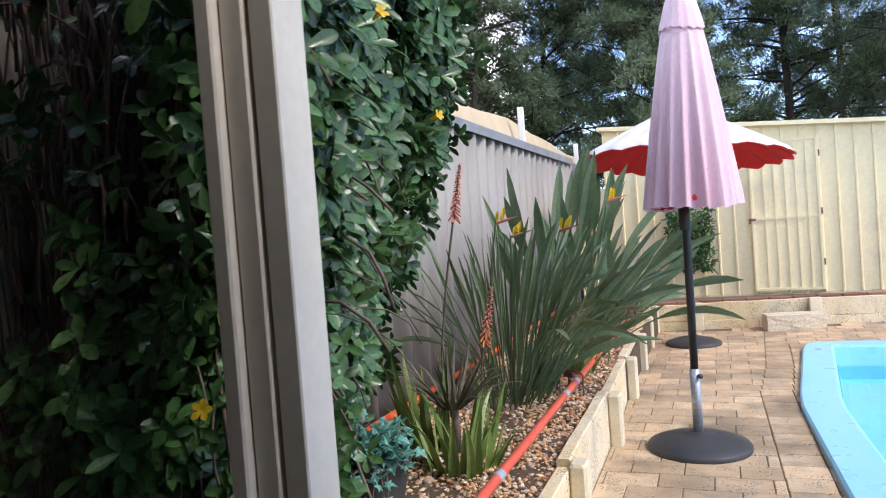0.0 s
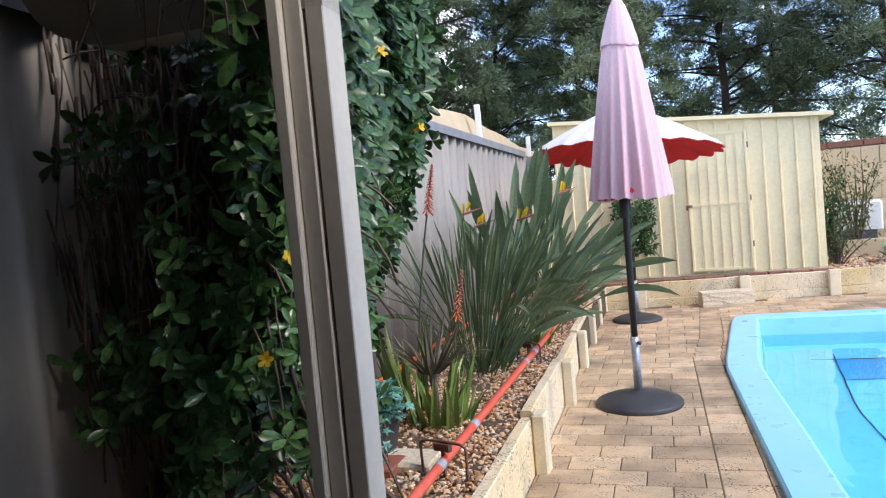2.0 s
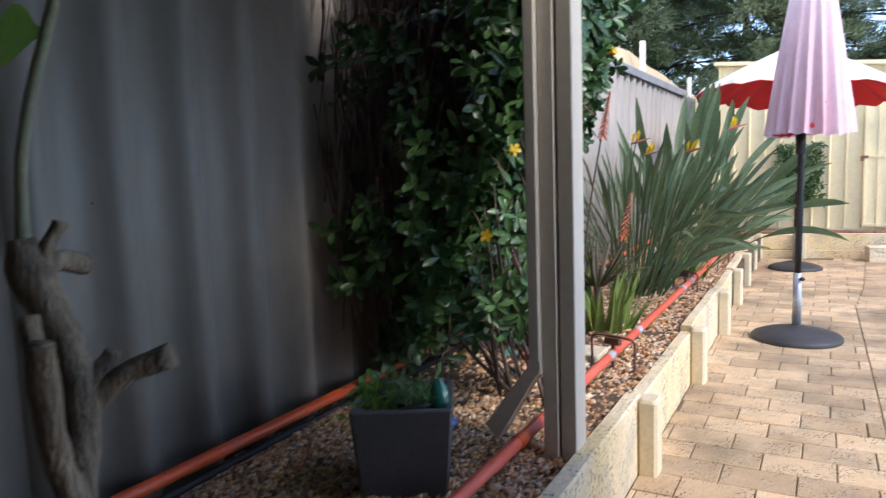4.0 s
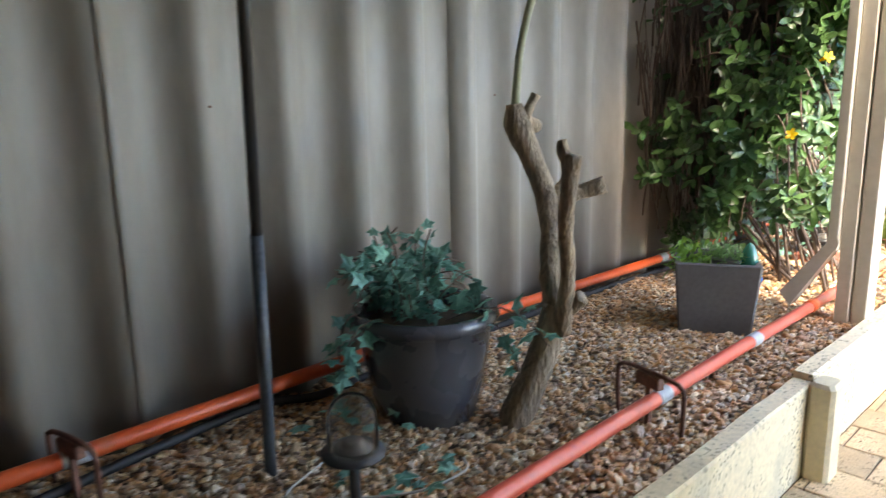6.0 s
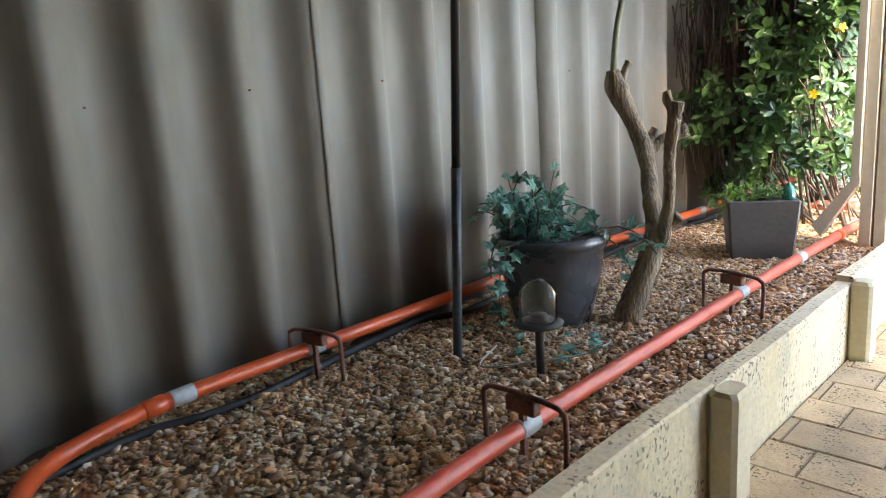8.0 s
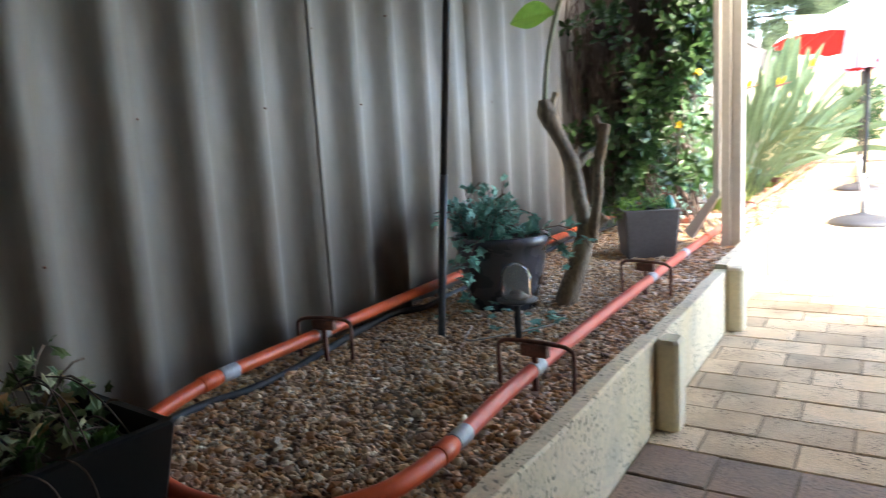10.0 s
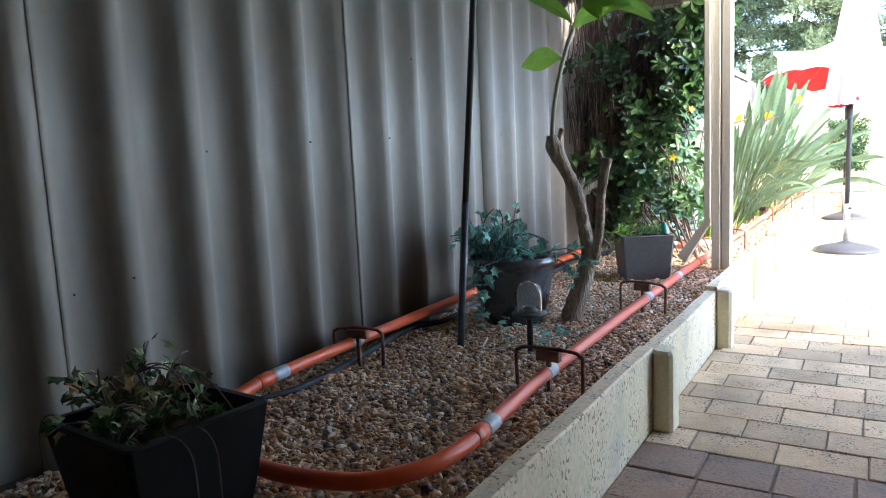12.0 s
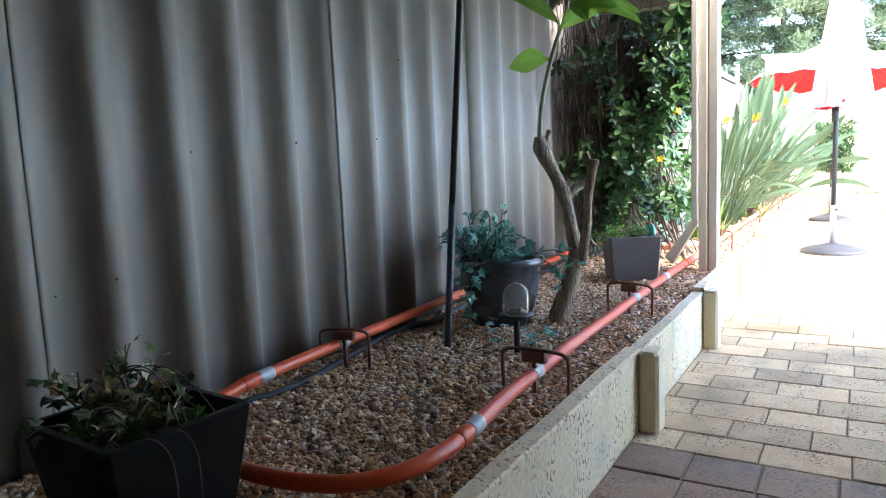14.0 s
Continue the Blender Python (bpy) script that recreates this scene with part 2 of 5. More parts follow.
M_CONIFER = mat("dark conifer needle", (0.092, 0.140, 0.070), (0.150, 0.195, 0.100), rough=0.6, scale=0.8, fine=8, var=0.25, bump=0, island=0.4, leaf=0.2)
M_BARK = mat("grey brown bark", (0.34, 0.26, 0.18), (0.20, 0.15, 0.105), rough=0.9, scale=34, fine=130, var=0.38, bump=1.0, depth=0.010, stretch=(1, 1, 0.22))
M_STEM = mat("brown vine stem", (0.16, 0.115, 0.09), (0.085, 0.06, 0.048), rough=0.85, scale=15, fine=120, var=0.25, bump=0.3)
M_SHOOT = mat("green shoot bark", (0.26, 0.28, 0.17), (0.30, 0.27, 0.19), rough=0.6, fine=90, var=0.15, bump=0.1)
M_DARKBARK = mat("dark pine bark", (0.055, 0.042, 0.033), rough=0.95, fine=30, var=0.3, bump=0.4)
M_YELLOW = mat("yellow petal", (0.85, 0.60, 0.02), (0.8, 0.5, 0.02), rough=0.5, var=0.08, bump=0.03, leaf=0.3)
M_ORANGE = mat("orange aloe flower", (0.80, 0.25, 0.10), (0.66, 0.20, 0.16), rough=0.5, var=0.1, bump=0.03, island=0.3, leaf=0.2)
M_BEAK = mat("red beak bract", (0.5, 0.10, 0.09), (0.25, 0.16, 0.08), rough=0.5, var=0.1, bump=0.03)
M_BLUE = mat("cobalt glass", (0.02, 0.10, 0.35), rough=0.15, var=0.1, bump=0, coat=0.5)
M_TEAL = mat("green glass", (0.03, 0.22, 0.16), rough=0.15, var=0.1, bump=0, coat=0.5)
M_CEIL = mat("patio ceiling", (0.23, 0.212, 0.187), rough=0.7, fine=30, var=0.05, bump=0.03)
M_BEAM = mat("brown painted beam", (0.30, 0.25, 0.19), (0.26, 0.215, 0.165), rough=0.6, fine=40, var=0.08, bump=0.05)
# Tone of the added walls, chosen for how much light they bounce.
M_UNSEEN_WALL = mat("unseen patio wall", (0.34, 0.27, 0.20), rough=0.9, fine=40, var=0.15, bump=0.3)
M_WIRE = mat("pale wire", (0.55, 0.52, 0.46), rough=0.5, var=0.1, bump=0)


def clear(name, tint, rough, ior):
    m = bpy.data.materials.new(name)
    m.use_nodes = True
    b = m.node_tree.nodes["Principled BSDF"]
    b.inputs["Base Color"].default_value = (*tint, 1)
    b.inputs["Roughness"].default_value, b.inputs["IOR"].default_value, b.inputs["Transmission Weight"].default_value = rough, ior, 1.0
    return m


M_GLASS = bpy.data.materials.new("clear plastic dome")
M_GLASS.use_nodes = True
gn = M_GLASS.node_tree
g_see, g_shine, g_mix, g_edge = (gn.nodes.new("ShaderNode" + k) for k in ("BsdfTransparent", "BsdfGlossy", "MixShader", "Fresnel"))
g_see.inputs["Color"].default_value = (0.93, 0.92, 0.89, 1)
g_shine.inputs["Roughness"].default_value = 0.06
g_edge.inputs["IOR"].default_value = 1.13
g_dust, g_haze = gn.nodes.new("ShaderNodeBsdfTranslucent"), gn.nodes.new("ShaderNodeMixShader")
g_dust.inputs["Color"].default_value = (0.8, 0.8, 0.76, 1)
g_haze.inputs[0].default_value = 0.02
gn.links.new(g_see.outputs["BSDF"], g_haze.inputs[1])
gn.links.new(g_dust.outputs["BSDF"], g_haze.inputs[2])
gn.links.new(g_edge.outputs["Fac"], g_mix.inputs[0])
gn.links.new(g_haze.outputs["Shader"], g_mix.inputs[1])
gn.links.new(g_shine.outputs["BSDF"], g_mix.inputs[2])
gn.links.new(g_mix.outputs["Shader"], gn.nodes["Material Output"].inputs["Surface"])
M_WATER = clear("pool water", (0.72, 0.93, 1.0), 0.02, 1.33)
wt = M_WATER.node_tree
wnoise, wbump = wt.nodes.new("ShaderNodeTexNoise"), wt.nodes.new("ShaderNodeBump")
wnoise.inputs["Scale"].default_value = 7.0
wbump.inputs["Strength"].default_value, wbump.inputs["Distance"].default_value = 0.4, 0.03
wt.links.new(wnoise.outputs["Fac"], wbump.inputs["Height"])
wt.links.new(wbump.outputs["Normal"], wt.nodes["Principled BSDF"].inputs["Normal"])


# ---- mesh builders ----
class Mesh:
    """Gathers vertices and faces for one mesh object."""

    def __init__(self):
        self.v, self.f = [], []

    def add(self, verts, faces):
        o = len(self.v)
        self.v += [tuple(p) for p in verts]
        self.f += [tuple(i + o for i in face) for face in faces]
        return self

    def box(self, x0, y0, z0, x1, y1, z1, b=0.0):
        """A box with its upright and top edges cut back by b."""
        if b <= 0:
            vs = [(x, y, z) for z in (z0, z1) for x, y in ((x0, y0), (x1, y0), (x1, y1), (x0, y1))]
            return self.add(vs, [(3, 2, 1, 0), (4, 5, 6, 7), (0, 1, 5, 4), (1, 2, 6, 5), (2, 3, 7, 6), (3, 0, 4, 7)])
        ring = lambda e: [(x0 + b + e, y0 + e), (x1 - b - e, y0 + e), (x1 - e, y0 + b + e), (x1 - e, y1 - b - e), (x1 - b - e, y1 - e), (x0 + b + e, y1 - e), (x0 + e, y1 - b - e), (x0 + e, y0 + b + e)]
        vs = [(x, y, z0) for x, y in ring(0)] + [(x, y, z1 - b) for x, y in ring(0)] + [(x, y, z1) for x, y in ring(b * 0.8)]
        fs = [tuple(range(7, -1, -1)), tuple(range(16, 24))]
        for k in (0, 8):
            fs += [(k + i, k + (i + 1) % 8, k + 8 + (i + 1) % 8, k + 8 + i) for i in range(8)]
        return self.add(vs, fs)

    def tube(self, pts, radii, n=8, caps=True):
        pts = [Vector(p) for p in pts]
        if not hasattr(radii, "__len__"):
            radii = [radii] * len(pts)
        side = None
        rings = []
        for i, p in enumerate(pts):
            d = (pts[min(i + 1, len(pts) - 1)] - pts[max(i - 1, 0)]).normalized()
            if side is None:
                side = d.orthogonal().normalized()
            side = (side - d * side.dot(d)).normalized()
            up = d.cross(side)
            rings += [p + (side * math.cos(2 * math.pi * k / n) + up * math.sin(2 * math.pi * k / n)) * radii[i] for k in range(n)]
        fs = [(i * n + k, i * n + (k + 1) % n, (i + 1) * n + (k + 1) % n, (i + 1) * n + k) for i in range(len(pts) - 1) for k in range(n)]
        if caps:
            fs += [tuple(range(n - 1, -1, -1)), tuple(range((len(pts) - 1) * n, len(pts) * n))]
        return self.add(rings, fs)

    def lathe(self, prof, at=(0, 0, 0), n=24, pleat=0.0, count=0, caps=False):
        vs = []
        for r, z in prof:
            for k in range(n):
                a = 2 * math.pi * k / n
                q = r * (1 + pleat * math.cos(count * a)) if count else r
                vs.append((at[0] + q * math.cos(a), at[1] + q * math.sin(a), at[2] + z))
        fs = [(i * n + k, i * n + (k + 1) % n, (i + 1) * n + (k + 1) % n, (i + 1) * n + k) for i in range(len(prof) - 1) for k in range(n)]
        if caps:
            fs += [tuple(range(n - 1, -1, -1)), tuple(range((len(prof) - 1) * n, len(prof) * n))]
        return self.add(vs, fs)

    def leaf(self, p, d, nrm, length, width, fold=0.18, bend=0.12):
        """An oval leaf from p along d, folded at its midrib and bent down at its tip."""
        p, d = Vector(p), Vector(d).normalized()
        s = d.cross(Vector(nrm))
        s = s.normalized() if s.length > 1e-4 else d.orthogonal().normalized()
        u = s.cross(d)
        at = lambda a, w, h: p + d * (a * length) + s * (w * width) + u * (h * length)
        vs = [at(0, 0, 0), at(0.28, 0.3, fold * 0.25), at(0.62, 0.5, fold * 0.35 - bend * 0.3), at(0.88, 0.33, fold * 0.2 - bend * 0.7), at(1, 0, -bend), at(0.88, -0.33, fold * 0.2 - bend * 0.7), at(0.62, -0.5, fold * 0.35 - bend * 0.3), at(0.28, -0.3, fold * 0.25), at(0.5, 0, -bend * 0.1)]
        return self.add(vs, [(i, (i + 1) % 8, 8) for i in range(8)])

    def ivy(self, p, d, nrm, size):
        """A five-pointed ivy leaf."""
        p, d = Vector(p), Vector(d).normalized()
        s = d.cross(Vector(nrm)).normalized()
        u = s.cross(d)
        at = lambda a, w, h=0.0: p + (d * a + s * w + u * h) * size
        vs = [at(0, 0), at(-0.1, 0.38, -0.05), at(0.3, 0.28, 0.04), at(0.42, 0.58, -0.08), at(0.62, 0.2, 0.04), at(1.05, 0, -0.1), at(0.62, -0.2, 0.04), at(0.42, -0.58, -0.08), at(0.3, -0.28, 0.04), at(-0.1, -0.38, -0.05)]
        return self.add(vs, [(0, i, i + 1) for i in range(1, 9)])

    def blade(self, pts, widths, side, fold=0.25):
        """A long folded leaf along pts."""
        side = Vector(side).normalized()
        vs, n = [], len(pts)
        for i, (p, w) in enumerate(zip(pts, widths)):
            p = Vector(p)
            d = (Vector(pts[min(i + 1, n - 1)]) - Vector(pts[max(i - 1, 0)])).normalized()
            s = (side - d * side.dot(d)).normalized()
            u = s.cross(d)
            vs += [p - s * w + u * (w * fold), p, p + s * w + u * (w * fold)]
        fs = []
        for i in range(n - 1):
            a = 3 * i
            fs += [(a, a + 1, a + 4, a + 3), (a + 1, a + 2, a + 5, a + 4)]
        return self.add(vs, fs)

    def data(self, name, material, smooth=False):
        me = bpy.data.meshes.new(name)
        me.from_pydata(self.v, [], self.f)
        me.materials.append(material)
        if smooth:
            me.polygons.foreach_set("use_smooth", [True] * len(me.polygons))
        me.update()
        return me


def part(name, mesh, material, parent=None, label="", smooth=False, kind=""):
    ob = new(name, mesh.data(name, material, smooth))
    ob.parent = parent
    return tagged(ob, label, kind=kind)


def thing(name, x=0.0, y=0.0, z=0.0, label="", category="", group="", kind=""):
    ob = new(name)
    ob.location = (x, y, z)
    ob.empty_display_size = 0.1
    return tagged(ob, label, category, group, kind)


rnd = random.Random(7)
U = rnd.uniform


def arc(p, d, length, droop, n=7, sway=0.0):
    """A curve that leaves p along d and bends down under its weight."""
    p, d = Vector(p), Vector(d).normalized()
    pts = [p.copy()]
    step = length / (n - 1)
    for i in range(n - 1):
        d = (d + Vector((U(-sway, sway), U(-sway, sway), -droop * (i + 1) / n))).normalized()
        p = p + d * step
        pts.append(p.copy())
    return pts


# ---- ground and paving ----
FX = -1.87            # the fence's mid plane
GZ = 0.245            # top of the bed's soil
POOL = [(0.27, 1.1), (0.235, 2.6), (0.215, 3.5), (0.205, 4.0), (0.225, 4.3), (0.40, 5.85), (0.45, 6.08), (0.56, 6.17), (0.75, 6.20), (4.1, 6.24), (4.35, 6.0), (4.35, 1.2), (4.1, 0.95), (0.45, 0.95)]
CX, CY = 2.2, 3.5


def inset(poly, d):
    out, n = [], len(poly)
    for i in range(n):
        a, b, c = (Vector(poly[(i + k) % n]) for k in (-1, 0, 1))
        n1, n2 = ((b - a).normalized(), (c - b).normalized())
        m = (Vector((n1.y, -n1.x)) + Vector((n2.y, -n2.x))).normalized()
        out.append(tuple(b + m * d))
    return out


ground_bm = bmesh.new()
loops = []
for poly in ([(-400, -400), (400, -400), (400, 400), (-400, 400)], inset(POOL, 0.1)):
    vs = [ground_bm.verts.new((x, y, -0.03)) for x, y in poly]
    loops += [ground_bm.edges.new((vs[i], vs[(i + 1) % len(vs)])) for i in range(len(vs))]
bmesh.ops.triangle_fill(ground_bm, edges=loops, use_beauty=True)
ground_bm.normal_update()
for f in ground_bm.faces:
    if f.normal.z < 0:
        f.normal_flip()
gme = bpy.data.meshes.new("ground")
ground_bm.to_mesh(gme)
ground_bm.free()
gme.materials.append(M_GROUND)
tagged(new("ground", gme), "bare sandy earth under the garden", "ground", kind="structure")

paving = part("paving", Mesh().box(-0.80, -6.9, -0.028, 0.2, 7.3, -0.006), M_SAND)
tagged(paving, "buff clay brick paving with sandy joints", "paving", kind="structure")
part("bedding", Mesh().box(0.2, -6.9, -0.027, 4.5, 0.93, -0.006).box(0.2, 6.26, -0.027, 4.5, 7.9, -0.006), M_SAND, paving)

# ---- pool ----
pool = thing("swimming_pool", CX, CY, 0, "pale blue fibreglass pool filled with clear water", "pool", kind="structure")
here = lambda ring, z: [(x - CX, y - CY, z) for x, y in ring]


def bridge(m, rings):
    n = len(rings[0])
    m.add([p for r in rings for p in r], [(i * n + k, (i + 1) * n + k, (i + 1) * n + (k + 1) % n, i * n + (k + 1) % n) for i in range(len(rings) - 1) for k in range(n)])
    return m


c0, c1, c2, c3 = POOL, inset(POOL, 0.012), inset(POOL, 0.215), inset(POOL, 0.235)
part("coping", bridge(Mesh(), [here(c0, -0.02), here(c0, 0.022), here(c1, 0.034), here(c2, 0.034), here(c3, 0.018), here(inset(POOL, 0.25), -0.17)]), M_POOL, pool, "pale blue smooth coping")
shell = bridge(Mesh(), [here(inset(POOL, 0.25), -0.169), here(inset(POOL, 0.30), -1.05), here(inset(POOL, 0.42), -1.22)])
shell.add(here(inset(POOL, 0.42), -1.22), [tuple(range(len(POOL) - 1, -1, -1))])
part("shell", shell, M_POOL_DEEP, pool, "blue pool walls and floor")
ledge = bridge(Mesh(), [here(inset(POOL, 0.26), -0.60), here(inset(POOL, 0.80), -0.64), here(inset(POOL, 0.86), -1.2)])
part("step", ledge, M_LEDGE, pool, "submerged ledge along the wall")
seam = Mesh()
trim = inset(POOL, 0.81)
for i in range(2, 10):
    seam.tube([(*Vector(trim[i - 1]) - Vector((CX, CY)), -0.632), (*Vector(trim[i]) - Vector((CX, CY)), -0.632)], 0.007, 6)
part("tread_strip", seam, M_GROUT, pool, "dark non-slip strip on the ledge")
wm = Mesh()
wm.add(here(inset(POOL, 0.255), -0.13), [tuple(range(len(POOL) - 1, -1, -1))])
water = part("water", wm, M_WATER, pool, "clear rippled water")
water.visible_shadow = False
skim = part("skimmer", Mesh().box(1.95 - CX, 5.90 - CY, -0.075, 2.25 - CX, 5.975 - CY, 0.005), M_WHITE, pool, "white skimmer mouth")
part("slot", Mesh().box(2.0 - CX, 5.88 - CY, -0.05, 2.2 - CX, 5.899 - CY, -0.018), M_BLACK_PLASTIC, skim)
part("skimmer_lid", Mesh().lathe([(0.13, 0), (0.135, 0.008), (0.12, 0.014), (0.0, 0.014)], (2.1 - CX, 6.1 - CY, 0.035)), M_WHITE, pool, "round white lid")

# ---- raised bed: soil, sleepers, gravel ----
bed = part("bed_soil", Mesh().box(-1.95, -6.9, -0.03, -0.84, 7.25, GZ), M_SOIL)
tagged(bed, "dark soil of the raised garden bed", "soil", kind="structure")
POSTS = [(-0.745, -3.80), (-0.745, -2.76), (-0.745, -1.45), (-0.745, -0.31), (-0.745, 0.93), (-0.75, 2.10), (-0.76, 3.22), (-0.785, 4.25), (-0.805, 5.18), (-0.83, 6.15), (-0.845, 7.0)]
edging = thing("bed_edging", -0.8, 0, 0, "cream concrete sleeper edging with mould stains", "edging", kind="structure")
edging.location = (0, 0, 0)


def sleeper(parent, a, b, z0, z1, thick, name="sleeper"):
    """A concrete plank between two plan points with a slightly uneven top."""
    a, b = Vector(a), Vector(b)
    d = (b - a).normalized()
    s = Vector((d.y, -d.x)) * thick
    n = 8
    m = Mesh()
    for i in range(n + 1):
        q = a.lerp(b, i / n)
        h = z1 + U(-0.004, 0.004)
        o, e = q + s, q
        m.v += [(e.x, e.y, z0), (e.x, e.y, h - 0.006), (e.x + s.x * 0.1, e.y + s.y * 0.1, h), (o.x - s.x * 0.1, o.y - s.y * 0.1, h), (o.x, o.y, h - 0.006), (o.x, o.y, z0)]
    for i in range(n):
        m.f += [(i * 6 + k, i * 6 + k + 1, i * 6 + k + 7, i * 6 + k + 6) for k in range(5)]
    m.f += [tuple(range(5, -1, -1)), tuple(range(n * 6, n * 6 + 6))]
    return part(name, m, M_SLEEPER, parent)


for i in range(len(POSTS) - 1):
    (xa, ya), (xb, yb) = POSTS[i], POSTS[i + 1]
    sleeper(edging, (xa - 0.115, ya), (xb - 0.115, yb - 0.003), -0.02, (0.262, 0.288)[i % 2] + U(-0.006, 0.006), 0.058)
for x, y in POSTS:
    w = 0.049 + U(-0.002, 0.003)
    part("edging_post", Mesh().box(x - 0.056, y - w, -0.02, x + 0.014, y + w, 0.283 + U(-0.006, 0.006), 0.011), M_EDGE_POST, edging)

ico = bmesh.new()
bmesh.ops.create_icosphere(ico, subdivisions=1, radius=1.0)
ICO_V = np.array([v.co[:] for v in ico.verts])
ICO_F = np.array([[v.index for v in f.verts] for f in ico.faces])
ico.free()
rng = np.random.default_rng(5)


def pebbles(name, n, x0, x1, y0, y1, z, size, label):
    """Loose rounded stones, each turned and squashed by chance."""
    verts = np.repeat(ICO_V[None], n, 0) * (1 + rng.uniform(-0.38, 0.38, (n, len(ICO_V), 1)))
    s = size * rng.lognormal(0, 0.28, (n, 1, 1)) * rng.uniform(0.6, 1.0, (n, 1, 3)) * np.array([1.25, 0.95, 0.7])
    verts = verts * s
    a, b = rng.uniform(0, 2 * np.pi, n), rng.uniform(-0.6, 0.6, n)
    ca, sa, cb, sb = np.cos(a), np.sin(a), np.cos(b), np.sin(b)
    X, Y, Z = verts[..., 0], verts[..., 1], verts[..., 2]
    X, Z = X * cb[:, None] - Z * sb[:, None], X * sb[:, None] + Z * cb[:, None]
    X, Y = X * ca[:, None] - Y * sa[:, None], X * sa[:, None] + Y * ca[:, None]
    px, py = rng.uniform(x0, x1, n), rng.uniform(y0, y1, n)
    hump = 0.006 * np.sin(px * 7 + 1) * np.sin(py * 5) + 0.004 * np.sin(py * 13 + px * 9)
    pz = z + hump + rng.uniform(-0.004, 0.012, n)
    V = np.stack([X + px[:, None], Y + py[:, None], Z + pz[:, None]], -1).reshape(-1, 3)
    F = (ICO_F[None] + (np.arange(n) * len(ICO_V))[:, None, None]).reshape(-1, 3)
    me = bpy.data.meshes.new(name)
    me.from_pydata(V, [], F)
    me.materials.append(M_PEBBLE)
    me.polygons.foreach_set("use_smooth", np.repeat(rng.random(n) < 0.3, len(ICO_F)))
    me.update()
    return tagged(new(name, me), label, "gravel", kind="stuff")


pebbles("gravel", 50000, -1.84, -0.855, -3.6, 0.6, GZ, 0.0088, "brown and cream river pebbles covering the bed")
pebbles("gravel", 23000, -1.84, -0.87, 0.6, 7.15, GZ - 0.004, 0.0112, "brown and cream river pebbles between the plants")

# ---- far sleeper wall and upper bed ----
FA, FB = Vector((-0.90, 7.09)), Vector((5.2, 8.10))
fd = (FB - FA).normalized()
retaining = thing("retaining_wall", 0, 0, 0, "two-course cream concrete sleeper retaining wall", "retaining wall", kind="structure")
for k, dist in enumerate((0.45, 1.6, 2.55, 3.45, 4.3, 5.2)):
    p = FA + fd * dist
    m = Mesh().box(-0.06, -0.06, -0.02, 0.06, 0.0, 0.285, 0.008)
    ob = part("wall_post", m, M_EDGE_POST, retaining)
    ob.matrix_basis = Matrix.Translation((p.x, p.y, 0)) @ Matrix.Rotation(math.atan2(fd.y, fd.x), 4, "Z")
stops = [0.0, 0.45, 1.6, 2.55, 3.45, 4.3, 5.2, 6.1]
for a, b in zip(stops, stops[1:]):
    pa, pb = FA + fd * a, FA + fd * (b - 0.003)
    off = Vector((-fd.y, fd.x)) * 0.055
    sleeper(retaining, pa + off, pb + off, -0.02, 0.085, 0.054)
    sleeper(retaining, pa + off * 1.12, pb + off * 1.12, 0.09, 0.268 + U(-0.006, 0.008), 0.05)
up = Mesh()
ua, ub = FA + Vector((-fd.y, fd.x)) * 0.06, FB + Vector((-fd.y, fd.x)) * 0.06
up.add([(-1.95, ua.y, 0.24), (ua.x, ua.y, 0.24), (ub.x, ub.y, 0.24), (9, 8.6, 0.24), (9, 13, 0.24), (-1.95, 13, 0.24), (-1.95, ua.y, -0.03), (ua.x, ua.y, -0.03), (ub.x, ub.y, -0.03), (9, 8.6, -0.03)],
       [(0, 1, 2, 3, 4, 5), (6, 7, 1, 0), (7, 8, 2, 1), (8, 9, 3, 2)])
tagged(part("upper_bed", up, M_GROUND), "sandy raised ground behind the retaining wall", "soil", kind="structure")
pebbles("gravel", 2500, 1.7, 3.6, 7.75, 9.2, 0.24, 0.02, "loose pale gravel and leaf litter on the upper bed")

# ---- fence ----
fence = thing("boundary_fence", 0, 0, 0, "off-white corrugated fibre cement boundary fence", "fence", kind="structure")
PITCH, CREST = 0.2335, -2.70
for k in range(-3, 9):
    y0 = -1.775 + k * 5 * PITCH + (0.055 if k == 1 else 0.05 if k < 0 else 0.03 if k > 1 else 0.008) - (0.11 if k == 1 else 0.0)
    m = Mesh()
    n = 60
    y1 = y0 + 5 * PITCH + (0.16 if k == 1 else 0.09)
    top = 1.985 + U(-0.004, 0.004)
    for i in range(n + 1):
        y = y0 + (y1 - y0) * i / n
        ph = 2 * math.pi * (y - CREST) / PITCH
        x = FX + 0.0052 * (1 - i / n) + 0.033 * math.cos(ph) + 0.005 * math.cos(2 * ph)
        m.v += [(x, y, 0.10), (x, y, top), (x - 0.006, y, top), (x - 0.006, y, 0.10)]
    for i in range(n):
        m.f += [(4 * i + j, 4 * i + 4 + j, 4 * i + 4 + (j + 1) % 4, 4 * i + (j + 1) % 4) for j in range(4)]
    m.f += [(0, 1, 2, 3), (4 * n + 3, 4 * n + 2, 4 * n + 1, 4 * n)]
    part("fence_sheet", m, M_FENCE, fence, smooth=True)
